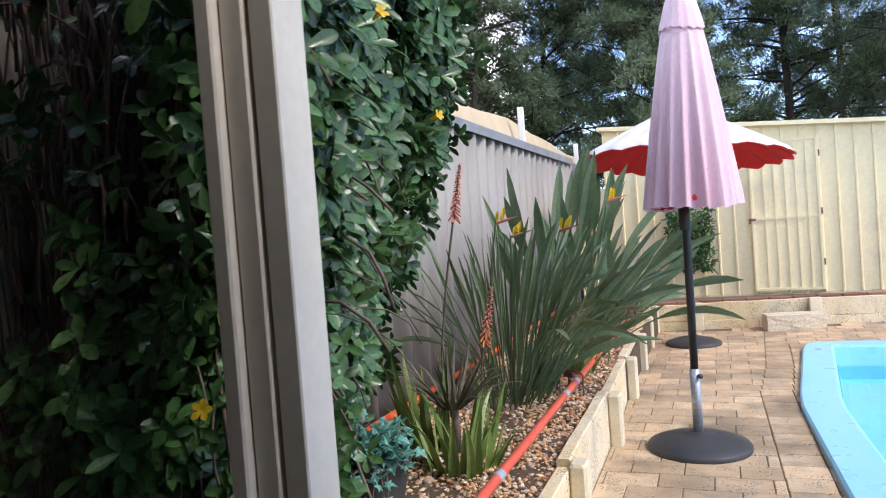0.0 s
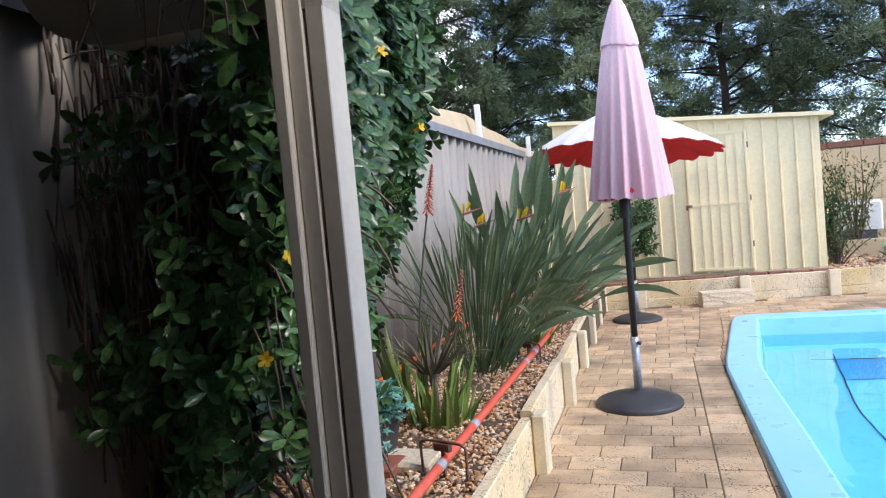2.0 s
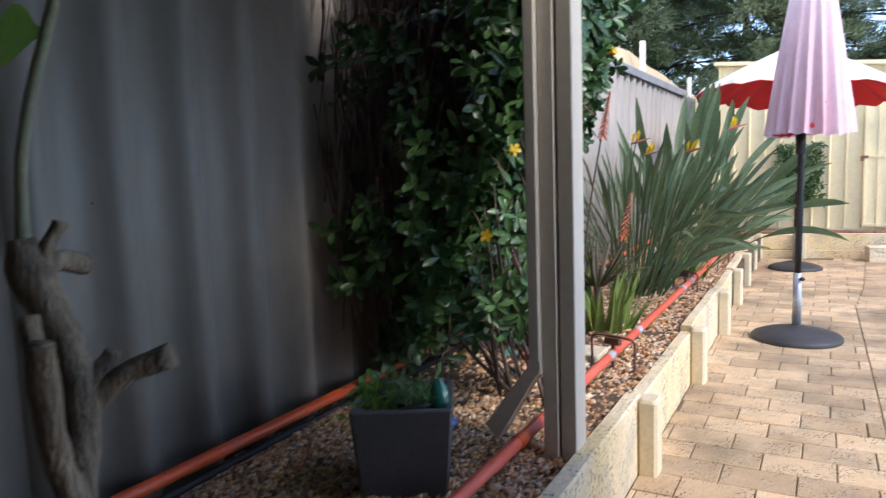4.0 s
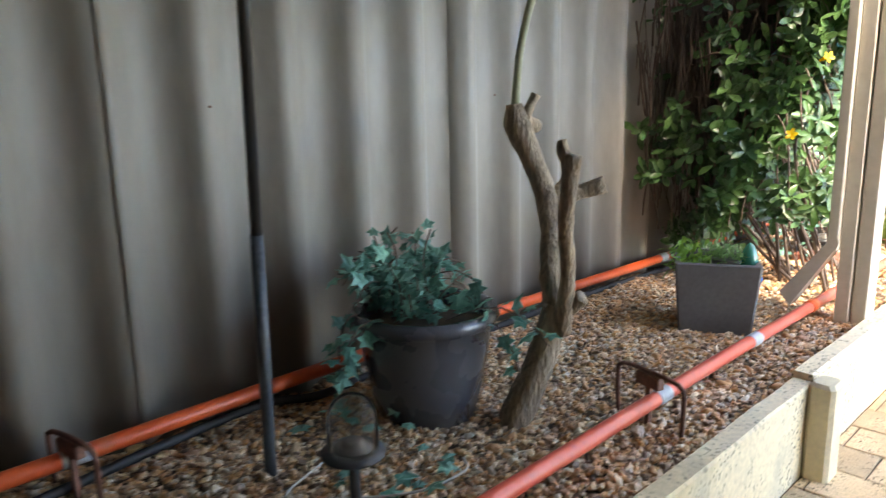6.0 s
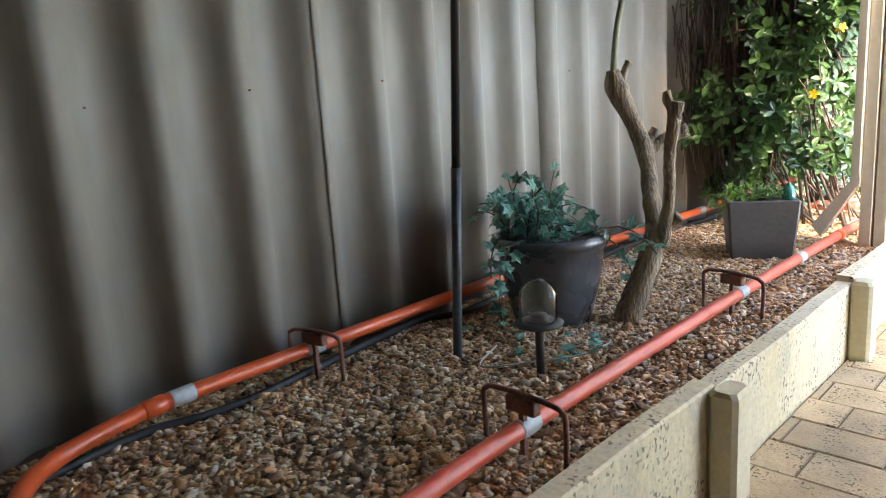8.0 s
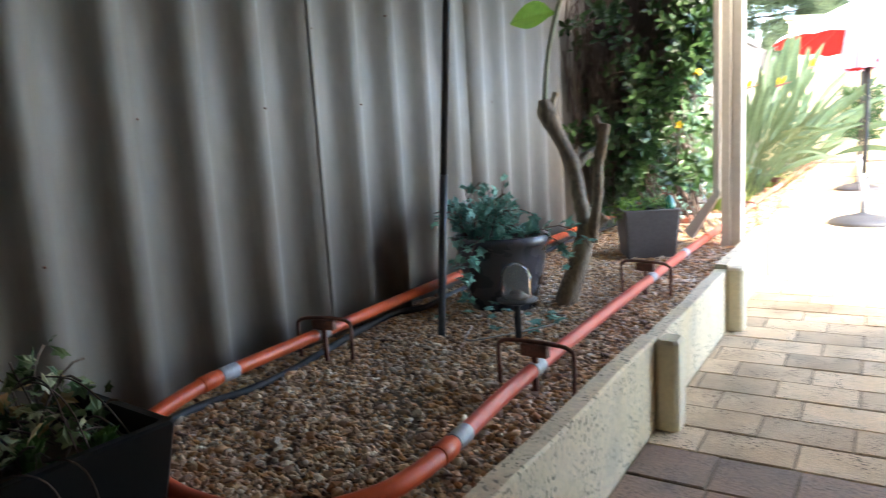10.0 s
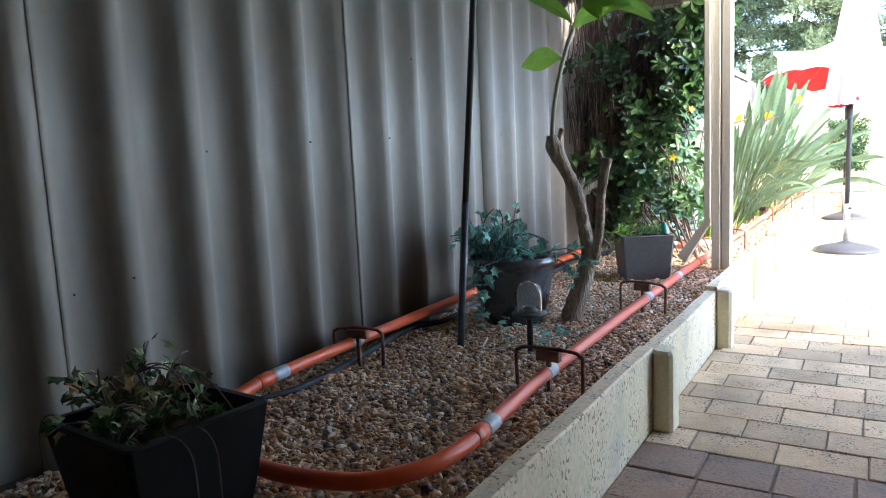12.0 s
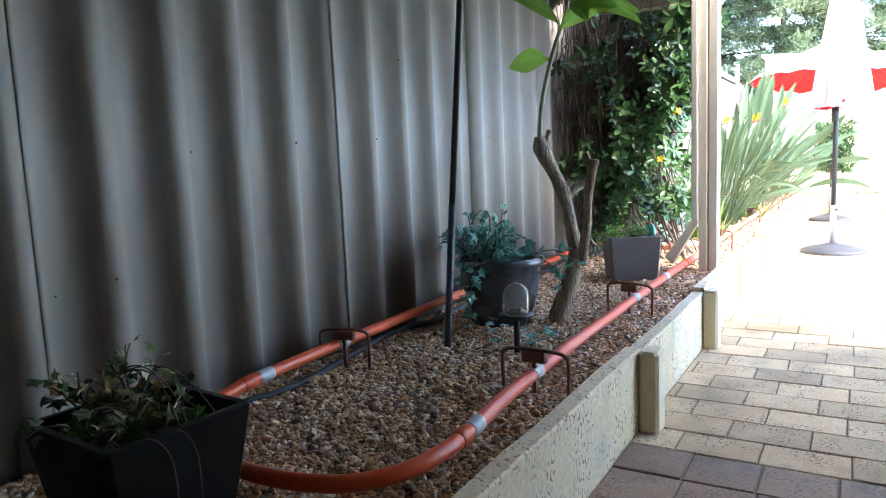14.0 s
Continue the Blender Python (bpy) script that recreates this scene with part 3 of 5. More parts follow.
for y, z in ((-2.386, 1.015), (-1.986, 1.04), (-1.524, 1.055), (-0.434, 1.08), (-2.705, 0.685), (-1.324, 1.385), (-1.715, 1.305), (-2.894 + 0.06, 0.66)):
    x = FX + 0.033 * math.cos(2 * math.pi * (y - CREST) / PITCH) + 0.005 * math.cos(4 * math.pi * (y - CREST) / PITCH)
    part("fence_screw", Mesh().tube([(x - 0.003, y, z), (x + 0.007, y, z), (x + 0.009, y, z)], [0.0032, 0.0032, 0.0015], 8), M_RUST, fence, "dark rusted fixing")
part("fence_cap", Mesh().box(FX - 0.055, -5.2, 1.982, FX + 0.058, 8.0, 2.02, 0.006).box(FX - 0.057, -5.2, 1.94, FX - 0.053, 8.0, 1.982).box(FX + 0.053, -5.2, 1.945, FX + 0.057, 8.0, 1.982), M_CAP, fence, "grey folded steel capping")

# ---- patio post and beam, unseen roof and added walls ----
# Patio cover out of view; its step, bulkhead and edges are set to shape light.
part("ceiling", Mesh().box(-2.05, -6.9, 2.12, -0.8, 0.30, 2.2).box(-0.8, -6.9, 2.38, 1.6, 0.0, 2.46).box(-0.8, -6.9, 2.12, -0.74, 0.0, 2.38), M_CEIL)
tagged(bpy.data.objects["ceiling"], "unseen patio ceiling, stepped and trimmed to shape the light", "ceiling", kind="structure")
tagged(part("patio_beam", Mesh().add([(x, y, z) for y in (0.335, 0.425) for x, z in ((-0.85, 2.12), (-1.75, 2.12), (-1.75, 2.02), (-1.735, 1.94), (-1.69, 1.875), (-1.62, 1.825), (-1.53, 1.79), (-1.45, 1.775), (-0.85, 1.77))], [tuple(range(9)), tuple(range(17, 8, -1))] + [(i, i + 9, (i + 1) % 9 + 9, (i + 1) % 9) for i in range(9)]), M_BEAM), "brown painted beam at the patio's edge", "beam", kind="structure")
# Added fascia above the view; it trims the light entering under the roof.
tagged(part("patio_fascia", Mesh().box(-0.74, 0.002, 2.25, 1.6, 0.05, 2.46, 0.004), M_POST), "unseen beige fascia added to cut light at the roof edge", "fascia", kind="structure")
# Three added walls, never in view, that block and bounce light under the roof.
tagged(part("wall_house", Mesh().box(1.6, -6.9, -0.03, 1.8, -0.35, 2.6), M_UNSEEN_WALL), "unseen wall added right of the patio to limit its light", "wall", kind="structure")
tagged(part("wall_back", Mesh().box(-2.05, -7.1, -0.03, 1.8, -6.9, 2.6), M_UNSEEN_WALL), "unseen wall added to close the patio's far end", "wall", kind="structure")
tagged(part("wall_side", Mesh().box(-2.15, -7.1, -0.03, -2.05, -5.0, 2.2), M_UNSEEN_WALL), "unseen wall added beside the fence to close the patio", "wall", kind="structure")

post = thing("patio_post", -0.90, 0.38, GZ - 0.02, "beige steel patio post standing in the gravel", "post")
pz = GZ - 0.02
part("channel", Mesh().box(-0.05, -0.05, 0, -0.004, 0.05, 2.12 - pz, 0.003), M_POST, post)
part("channel", Mesh().box(0.004, -0.045, 0, 0.05, 0.05, 2.12 - pz, 0.003), M_POST, post)
part("web", Mesh().box(-0.006, -0.03, 0, 0.006, 0.045, 2.11 - pz), M_POST, post)
pipe_dn = thing("downpipe", -0.978, 0.33, 0.3, "beige rectangular downpipe with an angled shoe", "downpipe")
part("pipe_body", Mesh().box(-0.008, -0.02, 0.22, 0.026, 0.045, 1.80, 0.004), M_POST, pipe_dn)
el = Mesh()
for (x, z) in ((0.01, 0.245), (-0.135, 0.045)):
    el.v += [(x - 0.020, -0.022, z), (x + 0.020, -0.022, z - 0.045 * (x < 0)), (x + 0.020, 0.047, z - 0.045 * (x < 0)), (x - 0.020, 0.047, z)]
el.f += [(0, 1, 5, 4), (1, 2, 6, 5), (2, 3, 7, 6), (3, 0, 4, 7), (0, 3, 2, 1)]
part("shoe", el, M_POST, pipe_dn)
part("strap", Mesh().box(-0.0095, -0.0215, 0.235, 0.0275, 0.0465, 0.262), M_POST, pipe_dn)

# ---- orange pipe, hoops, hose ----
def smooth_path(pts, n=6):
    """A Catmull-Rom curve through pts."""
    P = [Vector(p) for p in pts]
    P = [P[0] * 2 - P[1]] + P + [P[-1] * 2 - P[-2]]
    out = []
    for i in range(1, len(P) - 2):
        a, b, c, d = P[i - 1:i + 3]
        for k in range(n):
            t = k / n
            out.append(0.5 * ((2 * b) + (c - a) * t + (2 * a - 5 * b + 4 * c - d) * t * t + (3 * b - a - 3 * c + d) * t ** 3))
    return out + [P[-2]]


PZ = 0.313
PIPE_R = 0.0195
route = [(-1.01, 6.95, PZ), (-1.015, 4.5, PZ), (-1.015, 1.8, PZ), (-1.015, 0.0, PZ), (-1.01, -0.8, PZ), (-0.985, -1.95, PZ), (-0.95, -2.40, PZ), (-0.948, -2.55, PZ - 0.003), (-0.975, -2.655, PZ - 0.006), (-1.05, -2.745, PZ - 0.01), (-1.17, -2.787, PZ - 0.012), (-1.32, -2.792, PZ - 0.012),
         (-1.50, -2.748, PZ - 0.005), (-1.63, -2.66, PZ), (-1.69, -2.50, PZ + 0.01), (-1.705, -2.33, PZ + 0.02), (-1.725, -1.93, PZ + 0.02), (-1.765, -1.0, PZ + 0.02), (-1.775, 0.4, PZ + 0.015), (-1.79, 2.0, PZ + 0.015), (-1.79, 4.5, PZ + 0.01), (-1.79, 6.9, PZ + 0.01)]
conduit = thing("orange_pipe", -1.3, -2.8, 0.28, "bright orange plastic pipe looping along the bed", "pipe")
conduit.location = (0, 0, 0)
ppath = smooth_path(route, 8)
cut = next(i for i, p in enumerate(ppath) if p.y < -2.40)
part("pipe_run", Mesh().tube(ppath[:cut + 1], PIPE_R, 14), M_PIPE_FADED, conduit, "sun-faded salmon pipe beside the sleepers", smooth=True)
part("pipe_bend", Mesh().tube(ppath[cut:], PIPE_R, 14), M_PIPE, conduit, "bright orange pipe bending back along the fence", smooth=True)


def along_pipe(x, y, half):
    """The stretch of the pipe's path round a plan point."""
    best = min(range(len(ppath)), key=lambda i: (ppath[i].x - x) ** 2 + (ppath[i].y - y) ** 2)
    a, b = ppath[max(best - 1, 0)], ppath[min(best + 1, len(ppath) - 1)]
    d = (b - a).normalized()
    t = (Vector((x, y, 0)) - Vector((a.x, a.y, 0))).dot(Vector((d.x, d.y, 0)))
    c = a + d * t
    return [c - d * half, c + d * half]


def sleeve(x, y, half, proud):
    """A short ring round the pipe with turned-in ends."""
    a, b = along_pipe(x, y, half)
    return Mesh().tube([a, a.lerp(b, 0.012), a.lerp(b, 0.05), a.lerp(b, 0.95), a.lerp(b, 0.988), b], [PIPE_R - 0.001, PIPE_R + proud * 0.6, PIPE_R + proud, PIPE_R + proud, PIPE_R + proud * 0.6, PIPE_R - 0.001], 18, False)


for x, y in ((-0.948, -2.39), (-0.987, -1.94), (-1.012, -0.777), (-1.015, -0.20), (-1.015, 1.307), (-1.015, 1.81), (-1.015, 3.05), (-1.015, 3.35), (-1.015, 4.9), (-1.705, -2.336), (-1.725, -1.945), (-1.772, -0.62), (-1.778, 0.62)):
    part("joint_band", sleeve(x, y, 0.03, 0.0016), M_BAND, conduit, "grey tape band", smooth=True)
for x, y in ((-0.945, -2.455), (-1.70, -2.405), (-1.015, 0.30)):
    part("collar", sleeve(x, y, 0.026, 0.0030), M_PIPE, conduit, "flared orange socket", smooth=True)


def hoop(x, y, turn, w=0.105, h=0.15):
    """A bent rod stand with a clip block under its bar."""
    ob = thing("pipe_hoop", x, y, GZ - 0.01, "rusty bent steel hoop holding the orange pipe", "pipe support", "hoops along the pipe")
    ob.rotation_euler = (0, 0, radians(turn))
    pts = [(-w, 0, -0.02), (-w - 0.004, 0, h - 0.03), (-w + 0.006, 0, h - 0.008), (-w + 0.03, 0, h), (0, 0, h + 0.003), (w - 0.03, 0, h), (w - 0.006, 0, h - 0.008), (w + 0.004, 0, h - 0.03), (w, 0, -0.02)]
    part("rod", Mesh().tube(smooth_path(pts, 4), 0.0058, 8), M_RUST, ob, smooth=True)
    part("clip_block", Mesh().box(-0.038, -0.012, h - 0.034, 0.038, 0.012, h - 0.003, 0.003), M_RUST, ob, "dark rusty block")
    part("clip_stem", Mesh().box(-0.006, -0.006, 0.0, 0.006, 0.006, h - 0.032), M_RUST, ob)
    return ob


for x, y, a in ((-0.98, -1.955, -3), (-1.02, -0.82, -14), (-1.02, 1.37, -18), (-1.045, 3.31, -34), (-1.04, 4.75, 8), (-1.03, 5.05, -6), (-1.70, -1.955, 12), (-1.03, 6.2, 0)):
    hoop(x, y, a, 0.09 if x < -1.5 else 0.105)
hose_pts = [(-1.55, -3.1, 0.264), (-1.69, -2.65, 0.264), (-1.73, -2.43, 0.264), (-1.70, -2.29, 0.264), (-1.695, -2.15, 0.266), (-1.725, -1.98, 0.266), (-1.76, -1.8, 0.266), (-1.80, -1.56, 0.266), (-1.80, -1.43, 0.266), (-1.745, -1.32, 0.266), (-1.76, -1.1, 0.266), (-1.79, -0.5, 0.264), (-1.80, 0.28, 0.264), (-1.77, 1.1, 0.264), (-1.77, 2.5, 0.262)]
tagged(part("garden_hose", Mesh().tube(smooth_path(hose_pts, 6), 0.0118, 10), M_HOSE, smooth=True), "black rubber hose lying on the pebbles by the fence", "hose")
wire_pts = [(-1.42, -1.52, 0.272), (-1.36, -1.66, 0.268), (-1.27, -1.60, 0.275), (-1.16, -1.48, 0.285), (-1.14, -1.36, 0.29), (-1.20, -1.30, 0.275)]
tagged(part("loose_cable", Mesh().tube(smooth_path(wire_pts, 6), 0.003, 6), M_WIRE, smooth=True), "thin pale cable lying on the gravel", "cable")


# ---- solar lamps ----
def solar_lamp(x, y, h=0.16, s=1.0):
    ob = thing("solar_lamp", x, y, GZ - 0.02, "black solar stake lamp with a clear dome", "garden lamp", "stake lamps in the bed")
    part("stake", Mesh().lathe([(0.004, -0.03), (0.011, 0.0), (0.0115, h * 0.9), (0.02 * s, h)], n=10, caps=True), M_BLACK_PLASTIC, ob, smooth=True)
    part("saucer", Mesh().lathe([(0.0, h - 0.004), (0.03 * s, h - 0.004), (0.062 * s, h + 0.006), (0.064 * s, h + 0.012), (0.045 * s, h + 0.017), (0.0, h + 0.017)], n=24), M_BLACK_PLASTIC, ob, smooth=True)
    part("lens_base", Mesh().lathe([(0.038 * s, h + 0.0175), (0.038 * s, h + 0.022), (0.024 * s, h + 0.024), (0.022 * s, h + 0.034), (0.008 * s, h + 0.037), (0.0, h + 0.037)], n=20), M_SLATE, ob, smooth=True)
    r, z = 0.050 * s, h + 0.017
    prof = [(r, z), (r, z + 0.062 * s)] + [(r * math.cos(a), z + 0.062 * s + r * 1.0 * math.sin(a)) for a in (0.2, 0.4, 0.6, 0.8, 1.0, 1.18, 1.33, 1.46)] + [(0.0005, z + 0.062 * s + r)]
    inner = [(q - 0.002 if q > 0.003 else q, w - 0.001) for q, w in reversed(prof)]
    dome = part("dome", Mesh().lathe(prof + inner, n=24), M_GLASS, ob, "clear smoky dome", smooth=True)
    dome.visible_shadow = False
    return ob


solar_lamp(-1.205, -1.595, 0.165)
solar_lamp(-1.218, 1.025, 0.19)
solar_lamp(-1.175, 3.60, 0.16, 1.2)
solar_lamp(-1.12, 4.95, 0.16, 1.2)
solar_lamp(-1.10, 6.0, 0.16, 1.1)
slab = thing("stone_slab", -1.22, 1.50, GZ, "flat pale stone slab beside the ivy pot", "stone slab")
part("slab_body", Mesh().box(-0.12, -0.10, 0.0, 0.12, 0.10, 0.032, 0.008), M_LIME, slab)
tray = thing("terracotta_tray", -1.34, 1.42, GZ, "shallow red terracotta tray on the gravel", "tray")
part("tray_body", Mesh().box(-0.11, -0.09, 0, 0.11, 0.09, 0.035, 0.006), M_TERRA, tray)

# ---- upright stake ----
stk = thing("garden_stake", -1.489, -1.62, GZ - 0.02, "tall blue-grey metal stake leaning slightly", "stake")
top = (0.175, -0.068, 1.45)
part("lower_tube", Mesh().tube([(0, 0, -0.05), (top[0] * 0.4, top[1] * 0.4, top[2] * 0.4)], 0.0135, 12), M_STAKE, stk, smooth=True)
part("upper_tube", Mesh().tube([(top[0] * 0.4, top[1] * 0.4, top[2] * 0.4), (top[0] * 1.28, top[1] * 1.28, top[2] * 1.28)], 0.0115, 12), M_BLACK_STEEL, stk, smooth=True)


# ---- plants: helpers ----
def rand_dir(up=0.0):
    while True:
        v = Vector((U(-1, 1), U(-1, 1), U(-1, 1) + up))
        if 0.1 < v.length < 1.6:
            return v.normalized()


def ivy_spray(leaves, stems, start, d, length, droop, n, size):
    pts = arc(start, d, length, droop, 7, 0.25)
    stems.tube(pts, 0.0022, 5)
    for k in range(n):
        i = min(int(k / n * 6), 5)
        p = pts[i].lerp(pts[i + 1], U(0, 1))
        out = (rand_dir(0.2) + (pts[i + 1] - pts[i]).normalized() * 0.5).normalized()
        q = p + out * U(0.004, 0.022)
        leaves.ivy(q, out, Vector((U(-.5, .5), U(-.8, .1), 1)), size * U(0.65, 1.25))


# ---- round glazed pot with ivy ----
def round_pot(x, y, r, h, label, ivy=90, spread=0.3, name="round_pot", lean=(0, 0)):
    ob = thing(name, x, y, GZ - 0.01, label, "plant pot")
    prof = [(r * 0.62, 0), (r * 0.66, 0.004), (r * 0.80, h * 0.35), (r * 0.90, h * 0.7), (r * 0.92, h * 0.86), (r * 1.0, h * 0.885), (r * 1.045, h * 0.94), (r * 1.0, h * 0.995), (r * 0.93, h), (r * 0.86, h * 0.97), (r * 0.84, h * 0.85), (0.0, h * 0.83)]
    part("pot_body", Mesh().lathe(prof, n=40), M_GLAZE if r > 0.16 else M_BLACK_PLASTIC, ob, smooth=True)
    part("potting_soil", Mesh().lathe([(r * 0.85, h * 0.86), (r * 0.5, h * 0.89), (0, h * 0.9)], n=20), M_SOIL, ob)
    lv, st = Mesh(), Mesh()
    for k in range(ivy):
        a = U(0, 2 * math.pi)
        q = U(0.05, 0.48) * r
        off = -0.075 if r > 0.16 else 0.0
        d = Vector((math.cos(a) * U(0.2, 1) + lean[0], math.sin(a) * U(0.2, 1) + lean[1], U(0.9, 2.4)))
        ivy_spray(lv, st, (q * math.cos(a) + off, q * math.sin(a), h * 0.9), d, U(0.4, 1.0) * spread, U(0.3, 0.9), 9, 0.041)
    for k in range(8 if 0.12 < r < 0.16 else 0):
        a = U(3.6, 6.0)
        ivy_spray(lv, st, (r * 0.95 * math.cos(a), r * 0.95 * math.sin(a), h * 1.0), (math.cos(a), math.sin(a), 0.3), U(0.16, 0.30), 2.6, 10, 0.038)
    if r > 0.16:
        for start, d, length, droop, n in (((0.1, -0.02, h * 0.95), (1.0, 0.2, 0.55), 0.30, 0.55, 12), ((0.08, 0.05, h * 0.95), (1.0, 0.4, 0.3), 0.26, 0.8, 9), ((-0.1, -0.05, h), (-1.0, -0.3, 2.0), 0.24, 0.5, 11), ((-0.06, 0.0, h), (-0.6, -0.1, 1.5), 0.24, 0.4, 9),
                                           ((0.0, -r * 0.90, h), (0.03, -1.0, 0.35), 0.29, 3.4, 18), ((-0.06, -r * 0.88, h), (-0.1, -1.0, 0.4), 0.15, 2.8, 9)):
            ivy_spray(lv, st, start, d, length, droop, n, 0.046)
    part("ivy_foliage", lv, M_IVY, ob, "blue-green pointed ivy leaves", kind="stuff")
    part("ivy_tangle", st, M_STEM, ob, kind="stuff")
    return ob


round_pot(-1.485, -1.15, 0.188, 0.305, "dark glazed round pot with trailing blue-green ivy", 40, 0.30, lean=(-0.05, 0.06))
round_pot(-1.415, 1.58, 0.14, 0.21, "small black pot overflowing with teal ivy", 70, 0.20, "ivy_pot")
round_pot(-1.24, 3.42, 0.10, 0.19, "small black pot of dark foliage beside a lamp", 16, 0.12, "small_pot")
stray = Mesh()
for k in range(18):
    a = U(0, 6.28)
    stray.ivy((-1.40 + U(-0.16, 0.28), -1.42 + U(-0.16, 0.14), GZ + U(0.025, 0.06)), (math.cos(a), math.sin(a), U(-0.1, 0.4)), (0.1, -0.2, 1), U(0.026, 0.058))
tagged(part("trailing_ivy", stray, M_IVY), "trailing green ivy leaves lying on the gravel", "ivy", kind="stuff")


# ---- square planters ----
def square_pot(name, x, y, turn, w_top, w_bot, h, material, label):
    ob = thing(name, x, y, GZ - 0.03, label, "planter")
    ob.rotation_euler = (0, 0, radians(turn))

    def ring(w, z):
        c = w * 0.94
        return [(-w, -c, z), (-c, -w, z), (c, -w, z), (w, -c, z), (w, c, z), (c, w, z), (-c, w, z), (-w, c, z)]

    hb, ht = w_bot / 2, w_top / 2
    rings = [ring(hb, 0), ring(hb + (ht - hb) * 0.56, h * 0.5), ring(ht, h * 0.985), ring(ht - 0.004, h), ring(ht - 0.018, h), ring(ht - 0.024, h * 0.8)]
    m = Mesh()
    m.add([p for r in rings for p in r], [(i * 8 + k, i * 8 + (k + 1) % 8, i * 8 + 8 + (k + 1) % 8, i * 8 + 8 + k) for i in range(5) for k in range(8)] + [tuple(range(7, -1, -1))])
    part("planter_body", m, material, ob)
    part("potting_soil", Mesh().add(ring(ht - 0.02, h * 0.84), [tuple(range(8))]), M_SOIL, ob)
    return ob


def succulent(parent, x, y, z, r, n, material):
    core = part("rosette", Mesh().lathe([(r * 0.3, -0.01), (r * 0.28, 0.01), (r * 0.1, r * 0.5), (0, r * 0.55)], (x, y, z), 8), material, parent, "small green succulent rosette")
    for k in range(n):
        a, t = k * 2.4, 0.25 + 1.0 * (1 - k / n)
        d = Vector((math.cos(a) * t, math.sin(a) * t, 1.0))
        part("rosette_leaf", Mesh().leaf((x, y, z), d, (0, 0, 1), r * U(0.7, 1.05), r * 0.32, 0.3, -0.05), material, core)


grey_pot = square_pot("grey_planter", -1.26, 0.045, 28, 0.278, 0.228, 0.288, M_SLATE, "square slate-grey planter with succulents and moss")
inner = part("moss_pot", Mesh().lathe([(0.04, 0.0), (0.05, 0.05), (0.053, 0.052), (0.05, 0.05), (0.0, 0.045)], (0.03, -0.06, 0.245), 16), M_SLATE, grey_pot, "small round pot", smooth=True)
moss = Mesh()
for k in range(420):
    a, q = U(0, 6.28), 0.068 * math.sqrt(U(0, 1))
    moss.leaf((0.03 + q * math.cos(a), -0.06 + q * math.sin(a), 0.290 + U(0, 0.045)), rand_dir(0.6), (0, 0, 1), U(0.012, 0.022), 0.007)
part("moss_plant", moss, mat("fresh moss green", (0.16, 0.30, 0.10), rough=0.6, island=0.3, leaf=0.3), grey_pot, "fine-leaved bright green moss")
spr = Mesh()
for k in range(46):
    p = Vector((U(-0.13, -0.03), U(-0.1, 0.1), 0.225))
    d = rand_dir(1.2)
    for j in range(4):
        spr.leaf(p + d * 0.03 * j, rand_dir(0.4), (0, 0, 1), U(0.03, 0.05), 0.018)
part("seedling_growth", spr, M_LEAF_PALE, grey_pot, "leafy pale green seedlings", kind="stuff")
bird = thing("glass_ornament", -1.142, 0.04, GZ + 0.19, "blue and green glass bird ornament in the planter", "ornament")
part("bird_base", Mesh().lathe([(0.045, 0), (0.05, 0.012), (0.032, 0.03), (0.026, 0.04), (0.0, 0.04)], n=16), M_BLUE, bird, "cobalt blue glass base", smooth=True)
part("bird_body", Mesh().lathe([(0.024, 0.038), (0.031, 0.06), (0.029, 0.085), (0.021, 0.11), (0.012, 0.128), (0.0, 0.134)], n=16), M_TEAL, bird, "green glass body", smooth=True)

blk = square_pot("black_planter", -1.345, -3.005, -4, 0.302, 0.21, 0.285, M_BLACK_GLOSS, "glossy black square planter with straggly dry ivy")
dry, twig = Mesh(), Mesh()
for k in range(20):
    ivy_spray(dry, twig, (U(-0.14, -0.03), U(-0.08, 0.12), 0.245), (U(-0.5, 0.4), U(-0.5, 0.5), U(0.5, 1.0)), U(0.07, 0.19), U(0.1, 0.55), 8, 0.029)
for k in range(16):
    ivy_spray(dry, twig, (U(-0.05, 0.09), U(-0.12, 0.12), 0.245), (U(-0.6, 0.6), U(-0.6, 0.5), U(0.2, 0.9)), U(0.04, 0.10), U(0.3, 0.8), 3, 0.03)
for k in range(3):
    twig.tube(arc((U(-0.12, -0.07), U(0.0, 0.10), 0.34), (1.0, U(-0.1, 0.3), U(0.45, 0.75)), U(0.26, 0.34), U(0.40, 0.65), 16, 0.16), 0.0015, 5)
for k in range(12):
    twig.tube(arc((U(-0.1, 0.08), U(-0.08, 0.12), 0.25), (U(-0.6, 1.0), U(-0.5, 0.6), U(0.3, 0.9)), U(0.08, 0.16), U(0.6, 1.3), 9, 0.4), 0.0010, 5)
for y, lean in ((-0.10, 0.75), (-0.045, 0.5)):
    twig.tube(arc((0.13, y, 0.29), (0.8, lean, 0.3), 0.20, 1.7, 14, 0.08), 0.0015, 5)
twig.tube(arc((-0.15, -0.12, 0.285), (-0.9, -0.3, 0.3), 0.16, 2.6, 12, 0.08), 0.0010, 5)
part("ivy_foliage", dry, M_IVY_DRY, blk, "variegated half-dry ivy leaves", kind="stuff")
part("ivy_tangle", twig, M_STEM, blk, "thin dry runners", kind="stuff")
M_SUC = mat("succulent green", (0.10, 0.22, 0.05), rough=0.45, island=0.2, leaf=0.15)
succulent(blk, 0.085, 0.055, 0.245, 0.055, 26, M_SUC)
succulent(blk, -0.04, -0.09, 0.245, 0.05, 26, M_SUC)
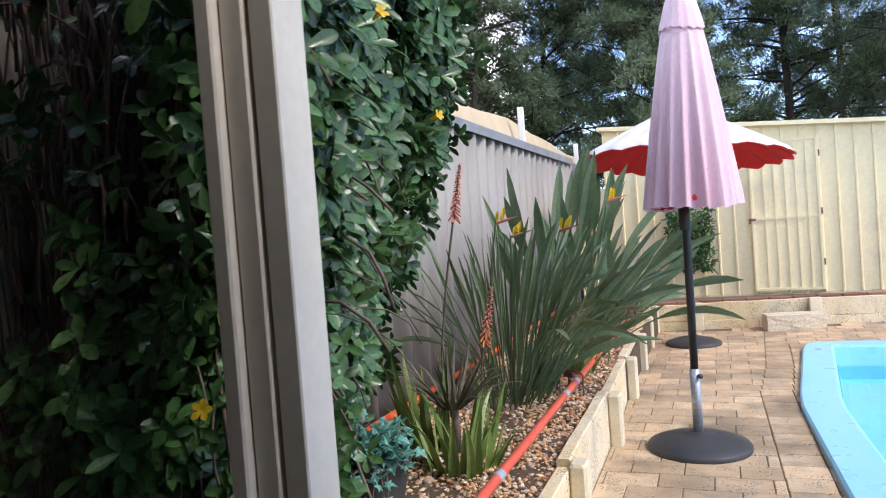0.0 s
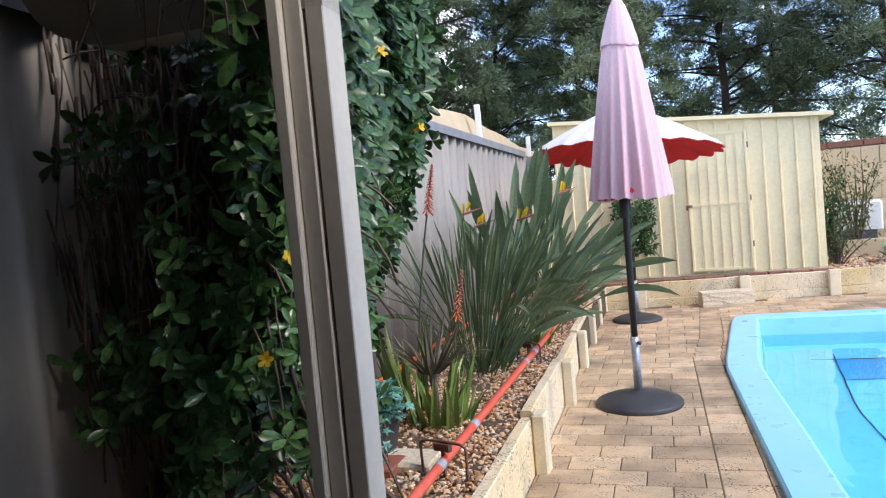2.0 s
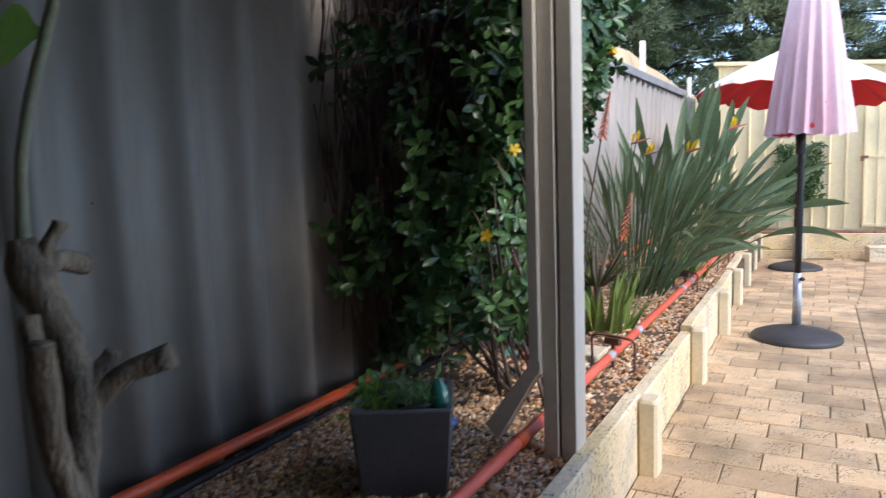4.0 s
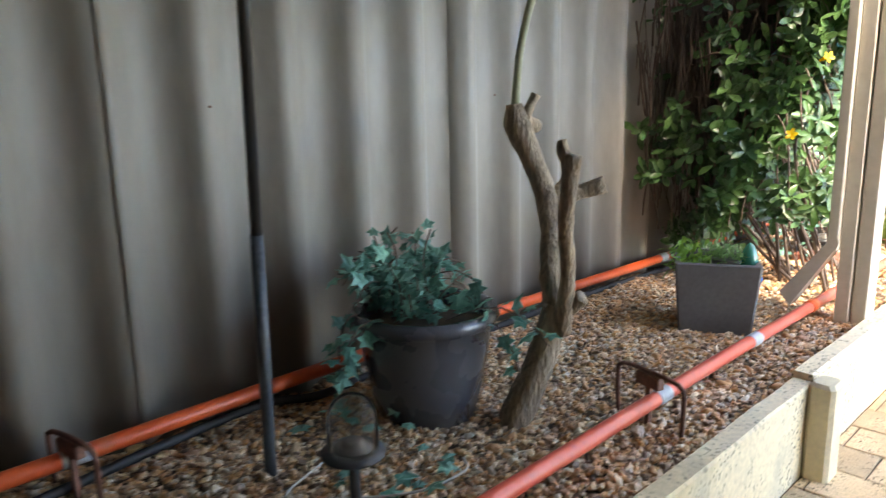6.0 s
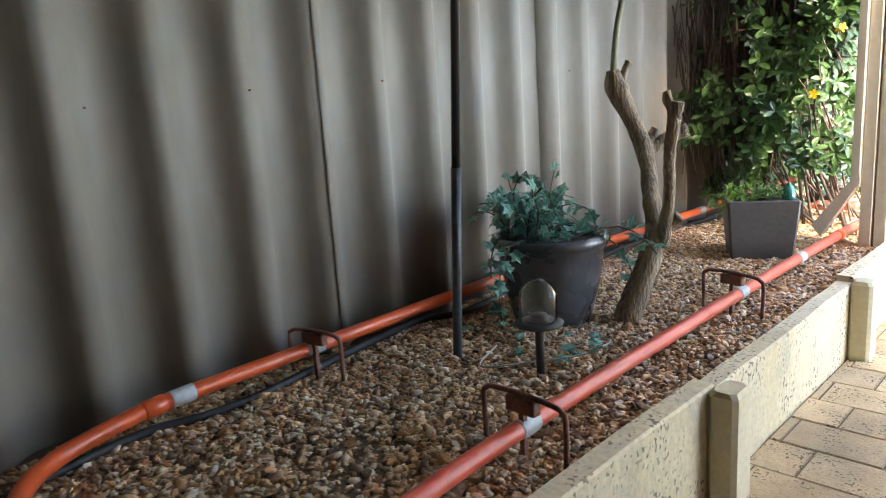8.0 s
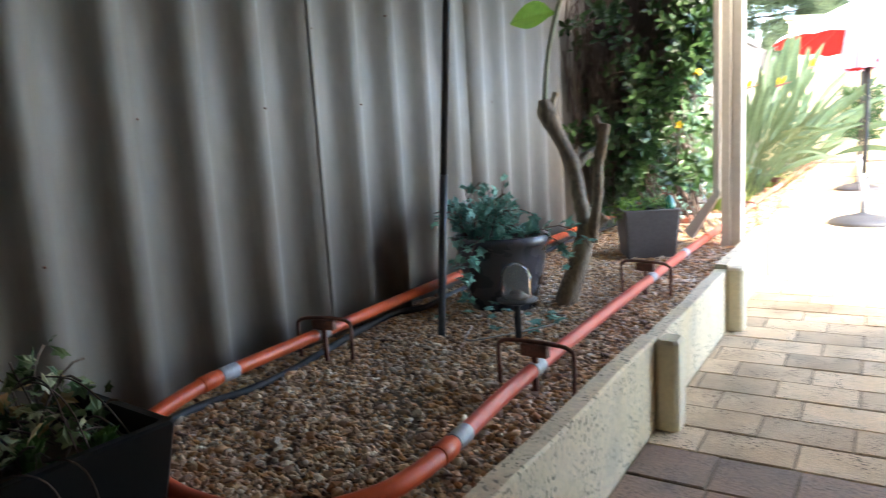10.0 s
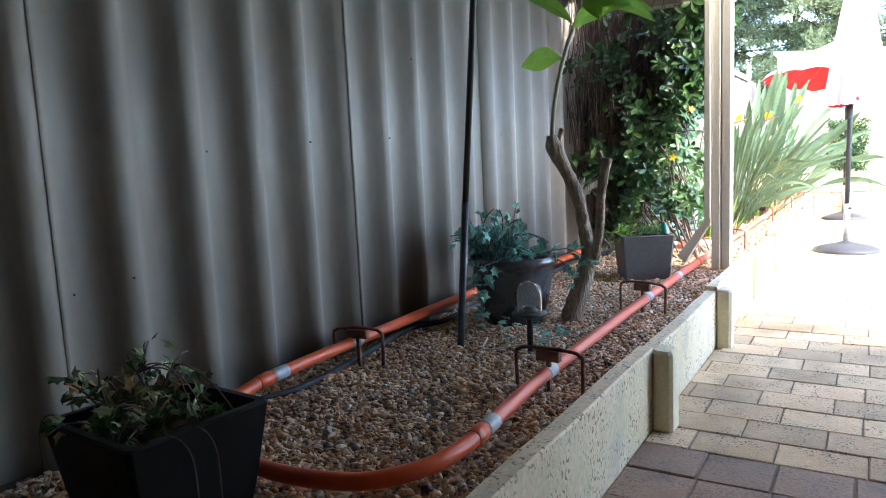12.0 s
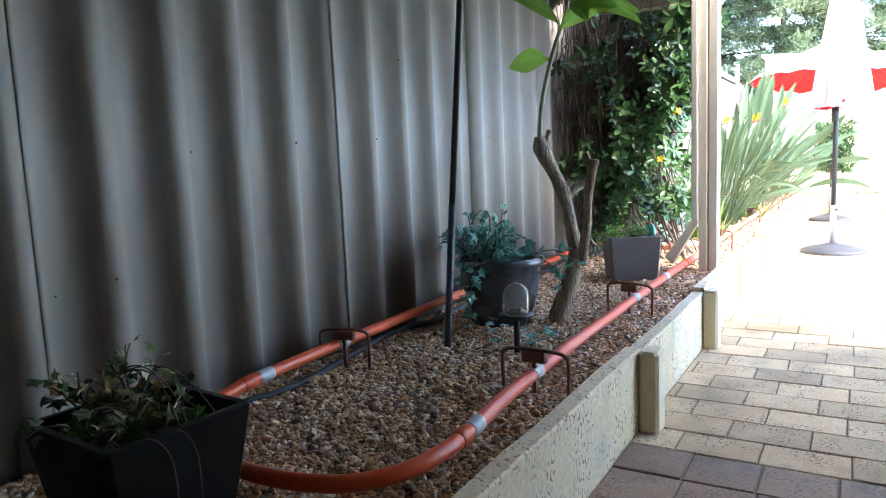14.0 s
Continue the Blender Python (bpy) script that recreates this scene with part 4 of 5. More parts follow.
succulent(blk, 0.02, -0.02, 0.245, 0.05, 22, M_SUC)

# ---- pruned tree with a young shoot ----
stump = thing("pruned_tree", -1.265, -1.03, GZ - 0.02, "pruned grey forked trunk with one leafy shoot", "tree")
tz = GZ - 0.02
rel = lambda x, y, z: (x + 1.265, y + 1.03, z - tz)


def limb(pts, radii, n=12, rough=0.1):
    path = smooth_path([rel(*p) for p in pts], 6)
    rs = np.interp(np.linspace(0, 1, len(path)), np.linspace(0, 1, len(radii)), radii)
    m = Mesh().tube(path, list(rs), n)
    m.v = [tuple(Vector(v) + Vector((noise.noise(Vector(v) * 28), noise.noise(Vector(v) * 28 + Vector((9, 0, 0))), 0)) * (rough * 0.05)) for v in m.v]
    return m


part("trunk", limb([(-1.275, -1.05, 0.18), (-1.265, -1.03, 0.28), (-1.225, -0.99, 0.42), (-1.205, -0.955, 0.55)], [0.050, 0.044, 0.038, 0.034]), M_BARK, stump, smooth=True)
part("branch", limb([(-1.21, -0.955, 0.50), (-1.236, -0.942, 0.64), (-1.277, -0.895, 0.76), (-1.335, -0.88, 0.88), (-1.385, -0.895, 0.99), (-1.395, -0.897, 1.045)], [0.030, 0.027, 0.028, 0.029, 0.036, 0.022]), M_BARK, stump, smooth=True)
part("branch", limb([(-1.188, -0.962, 0.49), (-1.150, -0.992, 0.64), (-1.126, -1.035, 0.78), (-1.094, -1.062, 0.905), (-1.087, -1.064, 0.935)], [0.025, 0.019, 0.018, 0.019, 0.018]), M_BARK, stump, smooth=True)
for pts, radii in (([(-1.095, -1.06, 0.89), (-1.117, -1.055, 0.935), (-1.127, -1.05, 0.965)], [0.016, 0.017, 0.013]),
                   ([(-1.385, -0.89, 0.985), (-1.41, -0.83, 1.0), (-1.43, -0.77, 0.985)], [0.024, 0.019, 0.021]),
                   ([(-1.375, -0.885, 1.0), (-1.37, -0.86, 1.045), (-1.365, -0.85, 1.07)], [0.016, 0.011, 0.014]),
                   ([(-1.285, -0.875, 0.775), (-1.245, -0.83, 0.815), (-1.19, -0.785, 0.84)], [0.024, 0.019, 0.023]),
                   ([(-1.28, -0.87, 0.79), (-1.285, -0.845, 0.825), (-1.28, -0.835, 0.85)], [0.02, 0.021, 0.014]),
                   ([(-1.195, -0.965, 0.53), (-1.16, -0.955, 0.56), (-1.135, -0.95, 0.585)], [0.022, 0.020, 0.021])):
    part("branch_stub", limb(pts, radii, 10, 0.16), M_BARK, stump, "sawn knobbly stub", smooth=True)
shoot_pts = [(-1.39, -0.898, 1.03), (-1.388, -0.897, 1.10), (-1.378, -0.892, 1.19), (-1.362, -0.872, 1.30), (-1.342, -0.848, 1.40), (-1.312, -0.838, 1.49), (-1.278, -0.832, 1.58), (-1.255, -0.83, 1.75)]
part("shoot", limb(shoot_pts, [0.013, 0.010, 0.010, 0.010, 0.010, 0.009, 0.008, 0.006], 10, 0.03), M_SHOOT, stump, "slim green shoot", smooth=True)


def big_leaf(p, d, length, width, nrm=(0.2, -0.6, 1), droop=0.12):
    m = Mesh()
    p, d = Vector(rel(*p)), Vector(d).normalized()
    side = d.cross(Vector(nrm)).normalized()
    pts, ws = [p], [0.002]
    q, dd = p + d * 0.03, d.copy()
    for k in range(8):
        t = k / 7
        pts.append(q.copy())
        ws.append(max(0.002, width * 0.5 * math.sin(math.pi * (0.06 + 0.92 * t) ** 0.85)))
        dd = (dd + Vector((0, 0, -droop))).normalized()
        q = q + dd * (length / 7)
    m.blade(pts, ws, side, 0.22)
    part("leaf", m, M_LEAF_PALE, stump, "large pale green leaf")


for p, d, L, W in (((-1.347, -0.855, 1.378), (-0.95, 0.12, 0.12), 0.19, 0.115), ((-1.33, -0.89, 1.50), (1.0, -0.35, 0.65), 0.30, 0.11), ((-1.32, -0.89, 1.52), (-0.7, -0.2, 0.9), 0.24, 0.06), ((-1.295, -0.885, 1.58), (1.0, 0.1, 0.28), 0.30, 0.085),
                   ((-1.28, -0.885, 1.60), (1.0, -0.3, 0.05), 0.36, 0.075), ((-1.28, -0.88, 1.62), (0.6, -0.6, -0.25), 0.19, 0.07), ((-1.29, -0.885, 1.62), (-0.5, 0.3, 1.0), 0.26, 0.08), ((-1.275, -0.88, 1.70), (0.3, 0.5, 1.0), 0.26, 0.09), ((-1.27, -0.88, 1.72), (-0.6, -0.5, 0.6), 0.26, 0.09), ((-1.27, -0.88, 1.74), (0.6, -0.4, 0.9), 0.25, 0.09)):
    big_leaf((p[0] + 0.015, p[1] + 0.05, p[2]) if p[2] > 1.4 else p, d, L, W, (0.1, -1.0, 0.55) if p[2] > 1.4 else (0.1, -1.0, 0.25), 0.12 if p[2] > 1.4 else 0.05)

# ---- flowering vine on the fence ----
vine = thing("flowering_vine", -1.5, 1.3, GZ, "dense glossy green climbing vine with yellow flowers", "climbing plant")
vine.location = (0, 0, 0)
stems = Mesh()
for k in range(22):
    x0, y0 = U(-1.34, -1.08), U(0.74, 1.15)
    x1, y1, z1 = x0 - U(0.12, 0.5), y0 + U(-0.2, 0.15), U(0.7, 1.05)
    mid = (x0 + (x1 - x0) * U(0.3, 0.7), (y0 + y1) / 2, 0.22 + (z1 - 0.22) * U(0.35, 0.6))
    stems.tube(smooth_path([(x0, y0, 0.22), mid, (x1, y1, z1), (x1 + U(-0.12, 0.12), y1 + U(-0.1, 0.1), z1 + U(0.3, 0.8))], 5), U(0.0035, 0.0095), 6)
for k in range(1500):
    x, y, z = U(-1.86, -1.28), 0, U(0.85, 2.35)
    y = U(0.45 + 0.18 * min(1, (x + 1.86) / 0.3), 1.1)
    stems.tube(arc((x, y, z), (U(-0.06, 0.1) if x < -1.62 else U(-0.3, 0.3), U(0.0, 0.1) if x < -1.62 else U(-0.12, 0.3), -1 if x < -1.62 else U(-1, 0.3)), U(0.2, 0.5), U(0.4, 1.0), 6, 0.2), U(0.0018, 0.0055), 4)
for k in range(26):
    stems.tube(arc((U(-1.45, -0.98), U(0.26, 0.31), U(1.9, 2.1)), (U(-0.5, 0.5), U(-0.05, 0.1), U(-1, -0.2)), U(0.15, 0.35), U(0.2, 0.8), 6, 0.3), U(0.0015, 0.003), 4)
part("stem_tangle", stems, M_STEM, vine, "tangle of bare brown stems", smooth=True, kind="stuff")
vl = Mesh()


def outline(y, z):
    """How far the foliage reaches from the fence at this place."""
    r = 0.34 + 0.36 * min(1, max(0, (z - 0.45) / 0.9)) + 0.10 * min(1, max(0, (z - 1.3) / 0.5)) + 0.06 * math.sin(y * 4 + z * 3)
    r -= (0.11 - 0.05 * min(1, max(0, (z - 1.5) / 0.3))) * min(1, max(0, (y - 0.8) / 0.4))
    return -1.86 + r + 0.05 * noise.noise(Vector((y * 3, z * 3, 0)))


def whorl(c, out, n=6, size=0.06):
    c, out = Vector(c), Vector(out).normalized()
    a0 = U(0, 6.28)
    s = out.orthogonal().normalized()
    t = out.cross(s)
    for k in range(n):
        a = a0 + 2 * math.pi * k / n + U(-0.3, 0.3)
        d = (s * math.cos(a) + t * math.sin(a)) * 0.9 + out * U(0.1, 0.7)
        vl.leaf(c + out * U(-0.015, 0.015), d, out, size * U(0.8, 1.35), size * U(0.40, 0.52))


for k in range(1900):
    y = U(0.62, 2.25)
    z = 0.36 + 2.0 * U(0, 1) ** 0.85
    if z < 0.75 and rnd.random() < (0.5 if y < 1.3 else 0.15):
        continue
    front = outline(y, z)
    if y > 1.4:
        front -= (y - 1.4) * 0.22
    whorl((front + U(-0.22, 0.05), y, z), (1.0, U(-0.6, 0.3), U(-0.1, 0.7)), rnd.choice((5, 6, 7)), 0.078)
for k in range(1500):
    x, z = U(-1.86, -1.06), 0.5 + 1.9 * U(0, 1)
    bare = 0.965 if x < -1.40 and z > 1.5 else 0.92 if x < -1.40 else 0.70 if x < -1.26 else 0.30
    patch = noise.noise(Vector((x * 5.5, 3.0, z * 4.5)))
    if rnd.random() < bare - 0.25 * patch:
        continue
    whorl((min(x, outline(0.7, z) + 0.03), U(0.47 if x < -1.7 else (0.55 if x < -1.4 else 0.46), 0.80), z), (U(-0.5, 0.8), -0.9, U(-0.2, 0.9)), rnd.choice((4, 5, 6)), U(0.048, 0.07))
for k in range(95):
    whorl((U(-1.36, -1.06), U(0.58, 0.95), U(0.55, 0.98)), (U(0, 0.8), U(-1.0, -0.2), U(-0.1, 0.6)), rnd.choice((4, 5, 6)), U(0.045, 0.065))
for k in range(260):
    whorl((U(-1.85, -1.1), U(0.7, 2.25), 2.1 + U(0, 0.35)), (U(-0.3, 0.6), U(-0.3, 0.3), 1.0), 6)
for k in range(330):
    y, z = U(2.0, 2.35), 0.55 + 1.8 * U(0, 1)
    whorl((U(-1.86, outline(2.0, z) - 0.08), y, z), (0.3, 1.0, U(0, 0.6)), 6)
for k in range(1500):
    z = 0.7 + 1.7 * U(0, 1)
    whorl((U(-1.86, outline(1.0, z) - 0.1), U(1.05, 2.0), z), rand_dir(0.3), 6, 0.07)
# loose sprays that hang clear of the tangle
for k in range(30):
    c = Vector((U(-1.80, -1.30), U(0.44, 0.56), U(0.6, 1.9)))
    d = Vector((U(-0.5, 0.6), U(-0.5, 0.1), U(-0.9, 0.5)))
    for j in range(rnd.choice((3, 4, 5))):
        whorl(c + d * 0.05 * j, (U(-0.6, 0.8), -0.9, U(0, 0.9)), rnd.choice((3, 4, 5)), U(0.05, 0.068))
for k in range(26):
    whorl((U(-1.16, -1.0), U(0.27, 0.5), U(1.7, 2.1)), (U(-0.6, 0.6), -0.8, U(-0.3, 0.4)), 6, 0.08)
part("foliage", vl, M_LEAF, vine, "glossy oval leaves in whorls", smooth=True, kind="stuff")
for p, d in (((-1.205, 0.50, 0.91), (0.4, -1, 0.3)), ((-1.10, 0.50, 1.19), (0.9, -0.5, 0.3)), ((-1.0, 1.06, 1.83), (1, -0.5, 0.4)), ((-1.08, 1.63, 1.64), (1, -0.3, 0.3))):
    m = Mesh()
    d = Vector(d).normalized()
    s = d.orthogonal().normalized()
    t = d.cross(s)
    for k in range(5):
        a = 2 * math.pi * k / 5 + U(-0.2, 0.2)
        m.leaf(Vector(p), s * math.cos(a) + t * math.sin(a) + d * 0.45, d, U(0.022, 0.028), 0.016, 0.1, 0.1)
    m.tube([Vector(p) - d * 0.035, Vector(p)], [0.004, 0.009], 6)
    part("flower", m, M_YELLOW, vine, "yellow trumpet flower")

# ---- strap-leaved plants in the sunny bed ----
def strel_blade(m, base, lean, stalk, length, width, droop, face=None):
    """A long stalk that widens into a paddle-shaped blade."""
    base = Vector(base)
    pts = arc(base, lean, stalk + length, droop, 14, 0.035)
    n, cut = len(pts), stalk / (stalk + length)
    ws = []
    for i in range(n):
        t = i / (n - 1)
        if t < cut:
            ws.append(0.005)
        else:
            u = (t - cut) / (1 - cut)
            ws.append(max(0.002, width * 0.5 * 1.75 * (u + 0.03) ** 0.62 * (1.0 - u) ** 0.72))
    d = (pts[-1] - pts[0]).normalized()
    side = d.cross(Vector(face or (U(-1, 1), U(-1, 1), U(0.1, 0.6))))
    m.blade(pts, ws, side if side.length > 0.05 else (1, 0, 0), 0.3)


def bird_flower(parent, p, turn):
    """A crane flower: a beak-like bract with upright petals."""
    p = Vector(p)
    d = Vector((math.cos(turn), math.sin(turn), 0.25)).normalized()
    part("beak", Mesh().tube([p, p + d * 0.06, p + d * 0.13], [0.009, 0.008, 0.002], 6), M_BEAK, parent, "reddish beak bract")
    pm = Mesh()
    for k in range(3):
        pm.leaf(p + d * (0.01 + 0.017 * k), (d.x * 0.35 + U(-0.25, 0.25), d.y * 0.35 + U(-0.25, 0.25), 1), (U(-0.4, 0.4), -1, 0.2), U(0.065, 0.09), 0.024, 0.3, 0.05)
    part("petals", pm, M_YELLOW, parent, "upright yellow petals")


reed = thing("reed_strelitzia", -1.32, 3.15, GZ - 0.01, "grey-green narrow-leaved strelitzia clump in flower", "strelitzia")
for k in range(104):
    rm = Mesh()
    a = U(0, 6.28)
    q = 0.17 * math.sqrt(U(0, 1))
    tip = U(0.05, 0.95)
    lean = Vector((math.cos(a) * tip * 0.75 + 0.12, math.sin(a) * tip * 0.7 - 0.05, 1.0))
    tall = U(0.72, 1.12)
    wide = U(0.012, 0.028) if math.cos(a) < -0.2 else U(0.022, 0.05)
    strel_blade(rm, (q * math.cos(a), q * math.sin(a) * 1.5, 0), lean, tall * U(0.5, 0.75), U(0.24, 0.46), wide, U(-0.03, 0.16), (U(-0.9, 0.9), -1.0, U(-0.2, 0.6)))
    part("blade", rm, M_STREL, reed)
for lean, stalk, length, width, droop in (((0.55, -0.2, 1.0), 0.45, 0.62, 0.075, 0.26), ((0.75, 0.0, 1.0), 0.40, 0.55, 0.07, 0.26), ((0.45, 0.3, 1.0), 0.55, 0.6, 0.08, 0.25), ((0.9, 0.1, 0.8), 0.3, 0.55, 0.07, 0.15), ((0.62, -0.35, 1.0), 0.66, 0.42, 0.055, 0.20), ((0.5, -0.5, 1.0), 0.6, 0.36, 0.05, 0.22), ((0.42, -0.3, 1.0), 0.58, 0.34, 0.05, 0.24), ((-0.6, -0.5, 1.0), 0.5, 0.45, 0.07, 0.12), ((-0.75, -0.35, 1.0), 0.6, 0.4, 0.06, 0.1), ((-0.45, -0.7, 1.0), 0.65, 0.4, 0.055, 0.2), ((-0.35, -0.4, 1.0), 0.85, 0.42, 0.085, 0.0)):
    rm = Mesh()
    strel_blade(rm, (U(-0.08, 0.08), U(-0.1, 0.1), 0), lean, stalk, length, width, droop)
    part("blade", rm, M_STREL, reed)
for x, y, z, a in ((-1.36, 3.12, 1.27, 0.2), (-1.27, 3.1, 1.19, 0.1), (-1.05, 3.35, 1.20, -0.2)):
    rel3 = (x + 1.32, y - 3.15, z - GZ)
    part("flower_stem", Mesh().tube(smooth_path([(rel3[0] * 0.4, rel3[1] * 0.4, 0), (rel3[0] * 0.7, rel3[1] * 0.7, rel3[2] * 0.6), rel3], 5), 0.006, 6), M_STREL, reed, smooth=True)
    bird_flower(reed, rel3, a)

broad = thing("broad_strelitzia", -1.30, 4.25, GZ - 0.01, "tall broad-leaved strelitzia clump with dark paddles", "strelitzia")
for k in range(46):
    bmh = Mesh()
    a = U(0, 6.28)
    q = 0.3 * math.sqrt(U(0, 1))
    tip = U(0.05, 0.75)
    side = U(-0.25, 1.1)
    lean = Vector((side, math.sin(a) * tip * 0.8 - 0.15, 1.0))
    strel_blade(bmh, (q * math.cos(a) + 0.05, q * math.sin(a) * 1.8, 0), lean, U(0.35, 0.95), U(0.34, 0.58), U(0.07, 0.12), U(-0.02, 0.10 + 0.1 * abs(side)), (U(-1.0, 1.2), -1.0, U(-0.3, 0.7)))
    part("paddle_leaf", bmh, M_STREL, broad)
for lean, stalk, length in (((0.12, -0.1, 1.0), 0.95, 0.6), ((0.22, 0.0, 1.0), 0.98, 0.58), ((0.34, -0.1, 1.0), 0.95, 0.6), ((0.05, 0.1, 1.0), 0.9, 0.55), ((0.5, -0.1, 1.0), 0.9, 0.62), ((-0.12, 0.0, 1.0), 0.85, 0.6), ((0.75, -0.55, 0.75), 0.4, 0.55), ((0.95, -0.75, 0.6), 0.38, 0.5), ((0.6, -0.8, 0.7), 0.42, 0.45), ((1.0, -0.3, 0.55), 0.4, 0.55)):
    bmh = Mesh()
    strel_blade(bmh, (U(-0.1, 0.15), U(-0.2, 0.2), 0), lean, stalk, length, U(0.09, 0.13) if lean[2] > 0.9 else 0.075, 0.0, (U(-0.5, 0.7), -1.0, U(-0.1, 0.5)))
    part("paddle_leaf", bmh, M_STREL, broad)
for x, y, z, a in ((-0.84, 3.85, 1.36, 0.4),):
    rel3 = (x + 1.30, y - 4.25, z - GZ)
    part("flower_stem", Mesh().tube(smooth_path([(rel3[0] * 0.4, rel3[1] * 0.4, 0), (rel3[0] * 0.75, rel3[1] * 0.75, rel3[2] * 0.6), rel3], 5), 0.007, 6), M_STREL, broad, smooth=True)
    bird_flower(broad, rel3, a)


def aloe(x, y, n, r, h, material, label, lean=(0, 0), width=0.02, name="aloe", rise=0.0):
    ob = thing(name, x, y, GZ - 0.01, label, "succulent")
    m = Mesh()
    if rise:
        part("stem", Mesh().tube([(0, 0, -0.02), (0.01, 0, rise * 0.5), (0, 0, rise + 0.02)], [0.022, 0.018, 0.022], 8), M_STEM, ob, "short brown stem", smooth=True)
    for k in range(n):
        a = U(0, 6.28)
        q = r * 0.45 * math.sqrt(U(0, 1))
        d = Vector((math.cos(a) * U(0.1, 0.8) * r / h + lean[0], math.sin(a) * U(0.1, 0.8) * r / h + lean[1], 1.0))
        pts = arc((q * math.cos(a) * (0.15 if rise else 1), q * math.sin(a) * (0.15 if rise else 1), rise), d, h * U(0.6, 1.05), U(-0.15, 0.35), 7, 0.04)
        w = width * U(0.8, 1.2)
        m.blade(pts, [w, w * 0.95, w * 0.85, w * 0.68, w * 0.5, w * 0.28, 0.001], Vector((-math.sin(a), math.cos(a), 0.05)), 0.55)
    part("leaves", m, material, ob)
    return ob


aloe(-1.25, 2.08, 24, 0.34, 0.37, M_ALOE, "low bright green aloe clump on the gravel", (0.12, 0), 0.025)
aloe(-1.50, 2.28, 14, 0.20, 0.54, M_ALOE, "upright green aloe with pointed leaves", width=0.028)
aloe(-1.34, 2.22, 46, 0.62, 0.34, M_BROMELIAD, "dark brown-green spiky strap-leaved plant", (0.05, 0), 0.011, "spiky_plant", 0.22)
aloe(-1.12, 3.9, 26, 0.22, 0.22, M_ALOE, "small green aloe beside the orange pipe")
aloe(-1.2, 6.2, 40, 0.4, 0.5, M_STREL, "grey-green strap-leaved clump at the bed's end", (0.1, 0), 0.02, "strap_plant")


def aloe_flower(base, top_at, n=75):
    ob = thing("aloe_flower_spike", base[0], base[1], GZ - 0.01, "tall orange-red aloe flower spike on a dark stem", "flower")
    b, t = Vector((0, 0, 0)), Vector((top_at[0] - base[0], top_at[1] - base[1], top_at[2] - GZ))
    path = smooth_path([b, b.lerp(t, 0.5) + Vector((-0.02, 0, 0.02)), t], 6)
    part("stalk", Mesh().tube(path, 0.006, 6), M_BROMELIAD, ob, "dark thin stalk", smooth=True)
    m = Mesh()
    d = (path[-1] - path[-3]).normalized()
    for k in range(n):
        u = k / n
        p = path[-1] - d * 0.26 * (1 - u)
        a = k * 2.4
        L = 0.056 * (1 - 0.72 * u)
        m.tube([p, p + Vector((math.cos(a) * 0.6, math.sin(a) * 0.6, -0.65 + 0.9 * u)) * L], [0.0035, 0.0042], 4)
    part("florets", m, M_ORANGE, ob, "drooping orange florets")


aloe_flower((-1.52, 2.45), (-1.36, 2.6, 1.57))
aloe_flower((-1.30, 2.45), (-1.21, 2.5, 0.97), 60)
aloe_flower((-1.12, 5.7), (-0.92, 5.6, 0.49), 50)


# ---- parasols ----
def parasol_foot(ob, r, tall):
    part("base_plate", Mesh().lathe([(r, 0.0), (r, 0.018), (r * 0.97, 0.028), (r * 0.75, 0.05), (r * 0.4, 0.07), (0.05, 0.082), (0.04, 0.09), (0.0, 0.09)], n=48), M_BLACK_PLASTIC, ob, "domed black base", smooth=True)
    part("sleeve", Mesh().tube([(0, 0, 0.08), (0, 0, 0.42)], 0.026, 20), M_GALV, ob, "galvanised steel sleeve", smooth=True)
    part("clamp_knob", Mesh().tube([(0.02, -0.02, 0.385), (0.032, -0.034, 0.385)], 0.012, 10), M_BLACK_PLASTIC, ob, smooth=True)


pink = thing("closed_parasol", -0.36, 3.22, 0.0, "closed faded pink pleated parasol on a black pole", "parasol", "parasols")
parasol_foot(pink, 0.262, 1)
part("pole", Mesh().tube([(0, 0, 0.40), (0.005, 0, 1.18), (-0.006, 0, 1.32), (0.04, 0, 2.45)], 0.0205, 16), M_BLACK_STEEL, pink, "black steel pole", smooth=True)
part("tilt_joint", Mesh().tube([(0.0, 0, 1.15), (0.0, 0, 1.29)], [0.027, 0.03], 12), M_BLACK_PLASTIC, pink, smooth=True)


def pleated(prof, n, depth, lean):
    """A hanging closed canopy: pleats that deepen towards the hem."""
    m, seg = Mesh(), n * 8
    for j, (r, z) in enumerate(prof):
        w = depth * min(1.0, max(0.15, (2.3 - z)))
        for k in range(seg):
            a = 2 * math.pi * k / seg
            ph = n * a + 0.7 * math.sin(3 * a)
            s = 1 - 2 * abs(math.sin(ph / 2)) ** 0.8
            q = r * (1 + w * s * (0.8 + 0.4 * math.sin(5 * a + 1)))
            hem = 0.005 * math.cos(ph) + 0.010 * math.sin(2 * a) if j == 0 else 0.0
            m.v.append((q * math.cos(a) + 0.031 + lean * (z - 1.27), q * math.sin(a), z + hem))
    for j in range(len(prof) - 1):
        m.f += [(j * seg + k, j * seg + (k + 1) % seg, (j + 1) * seg + (k + 1) % seg, (j + 1) * seg + k) for k in range(seg)]
    return m


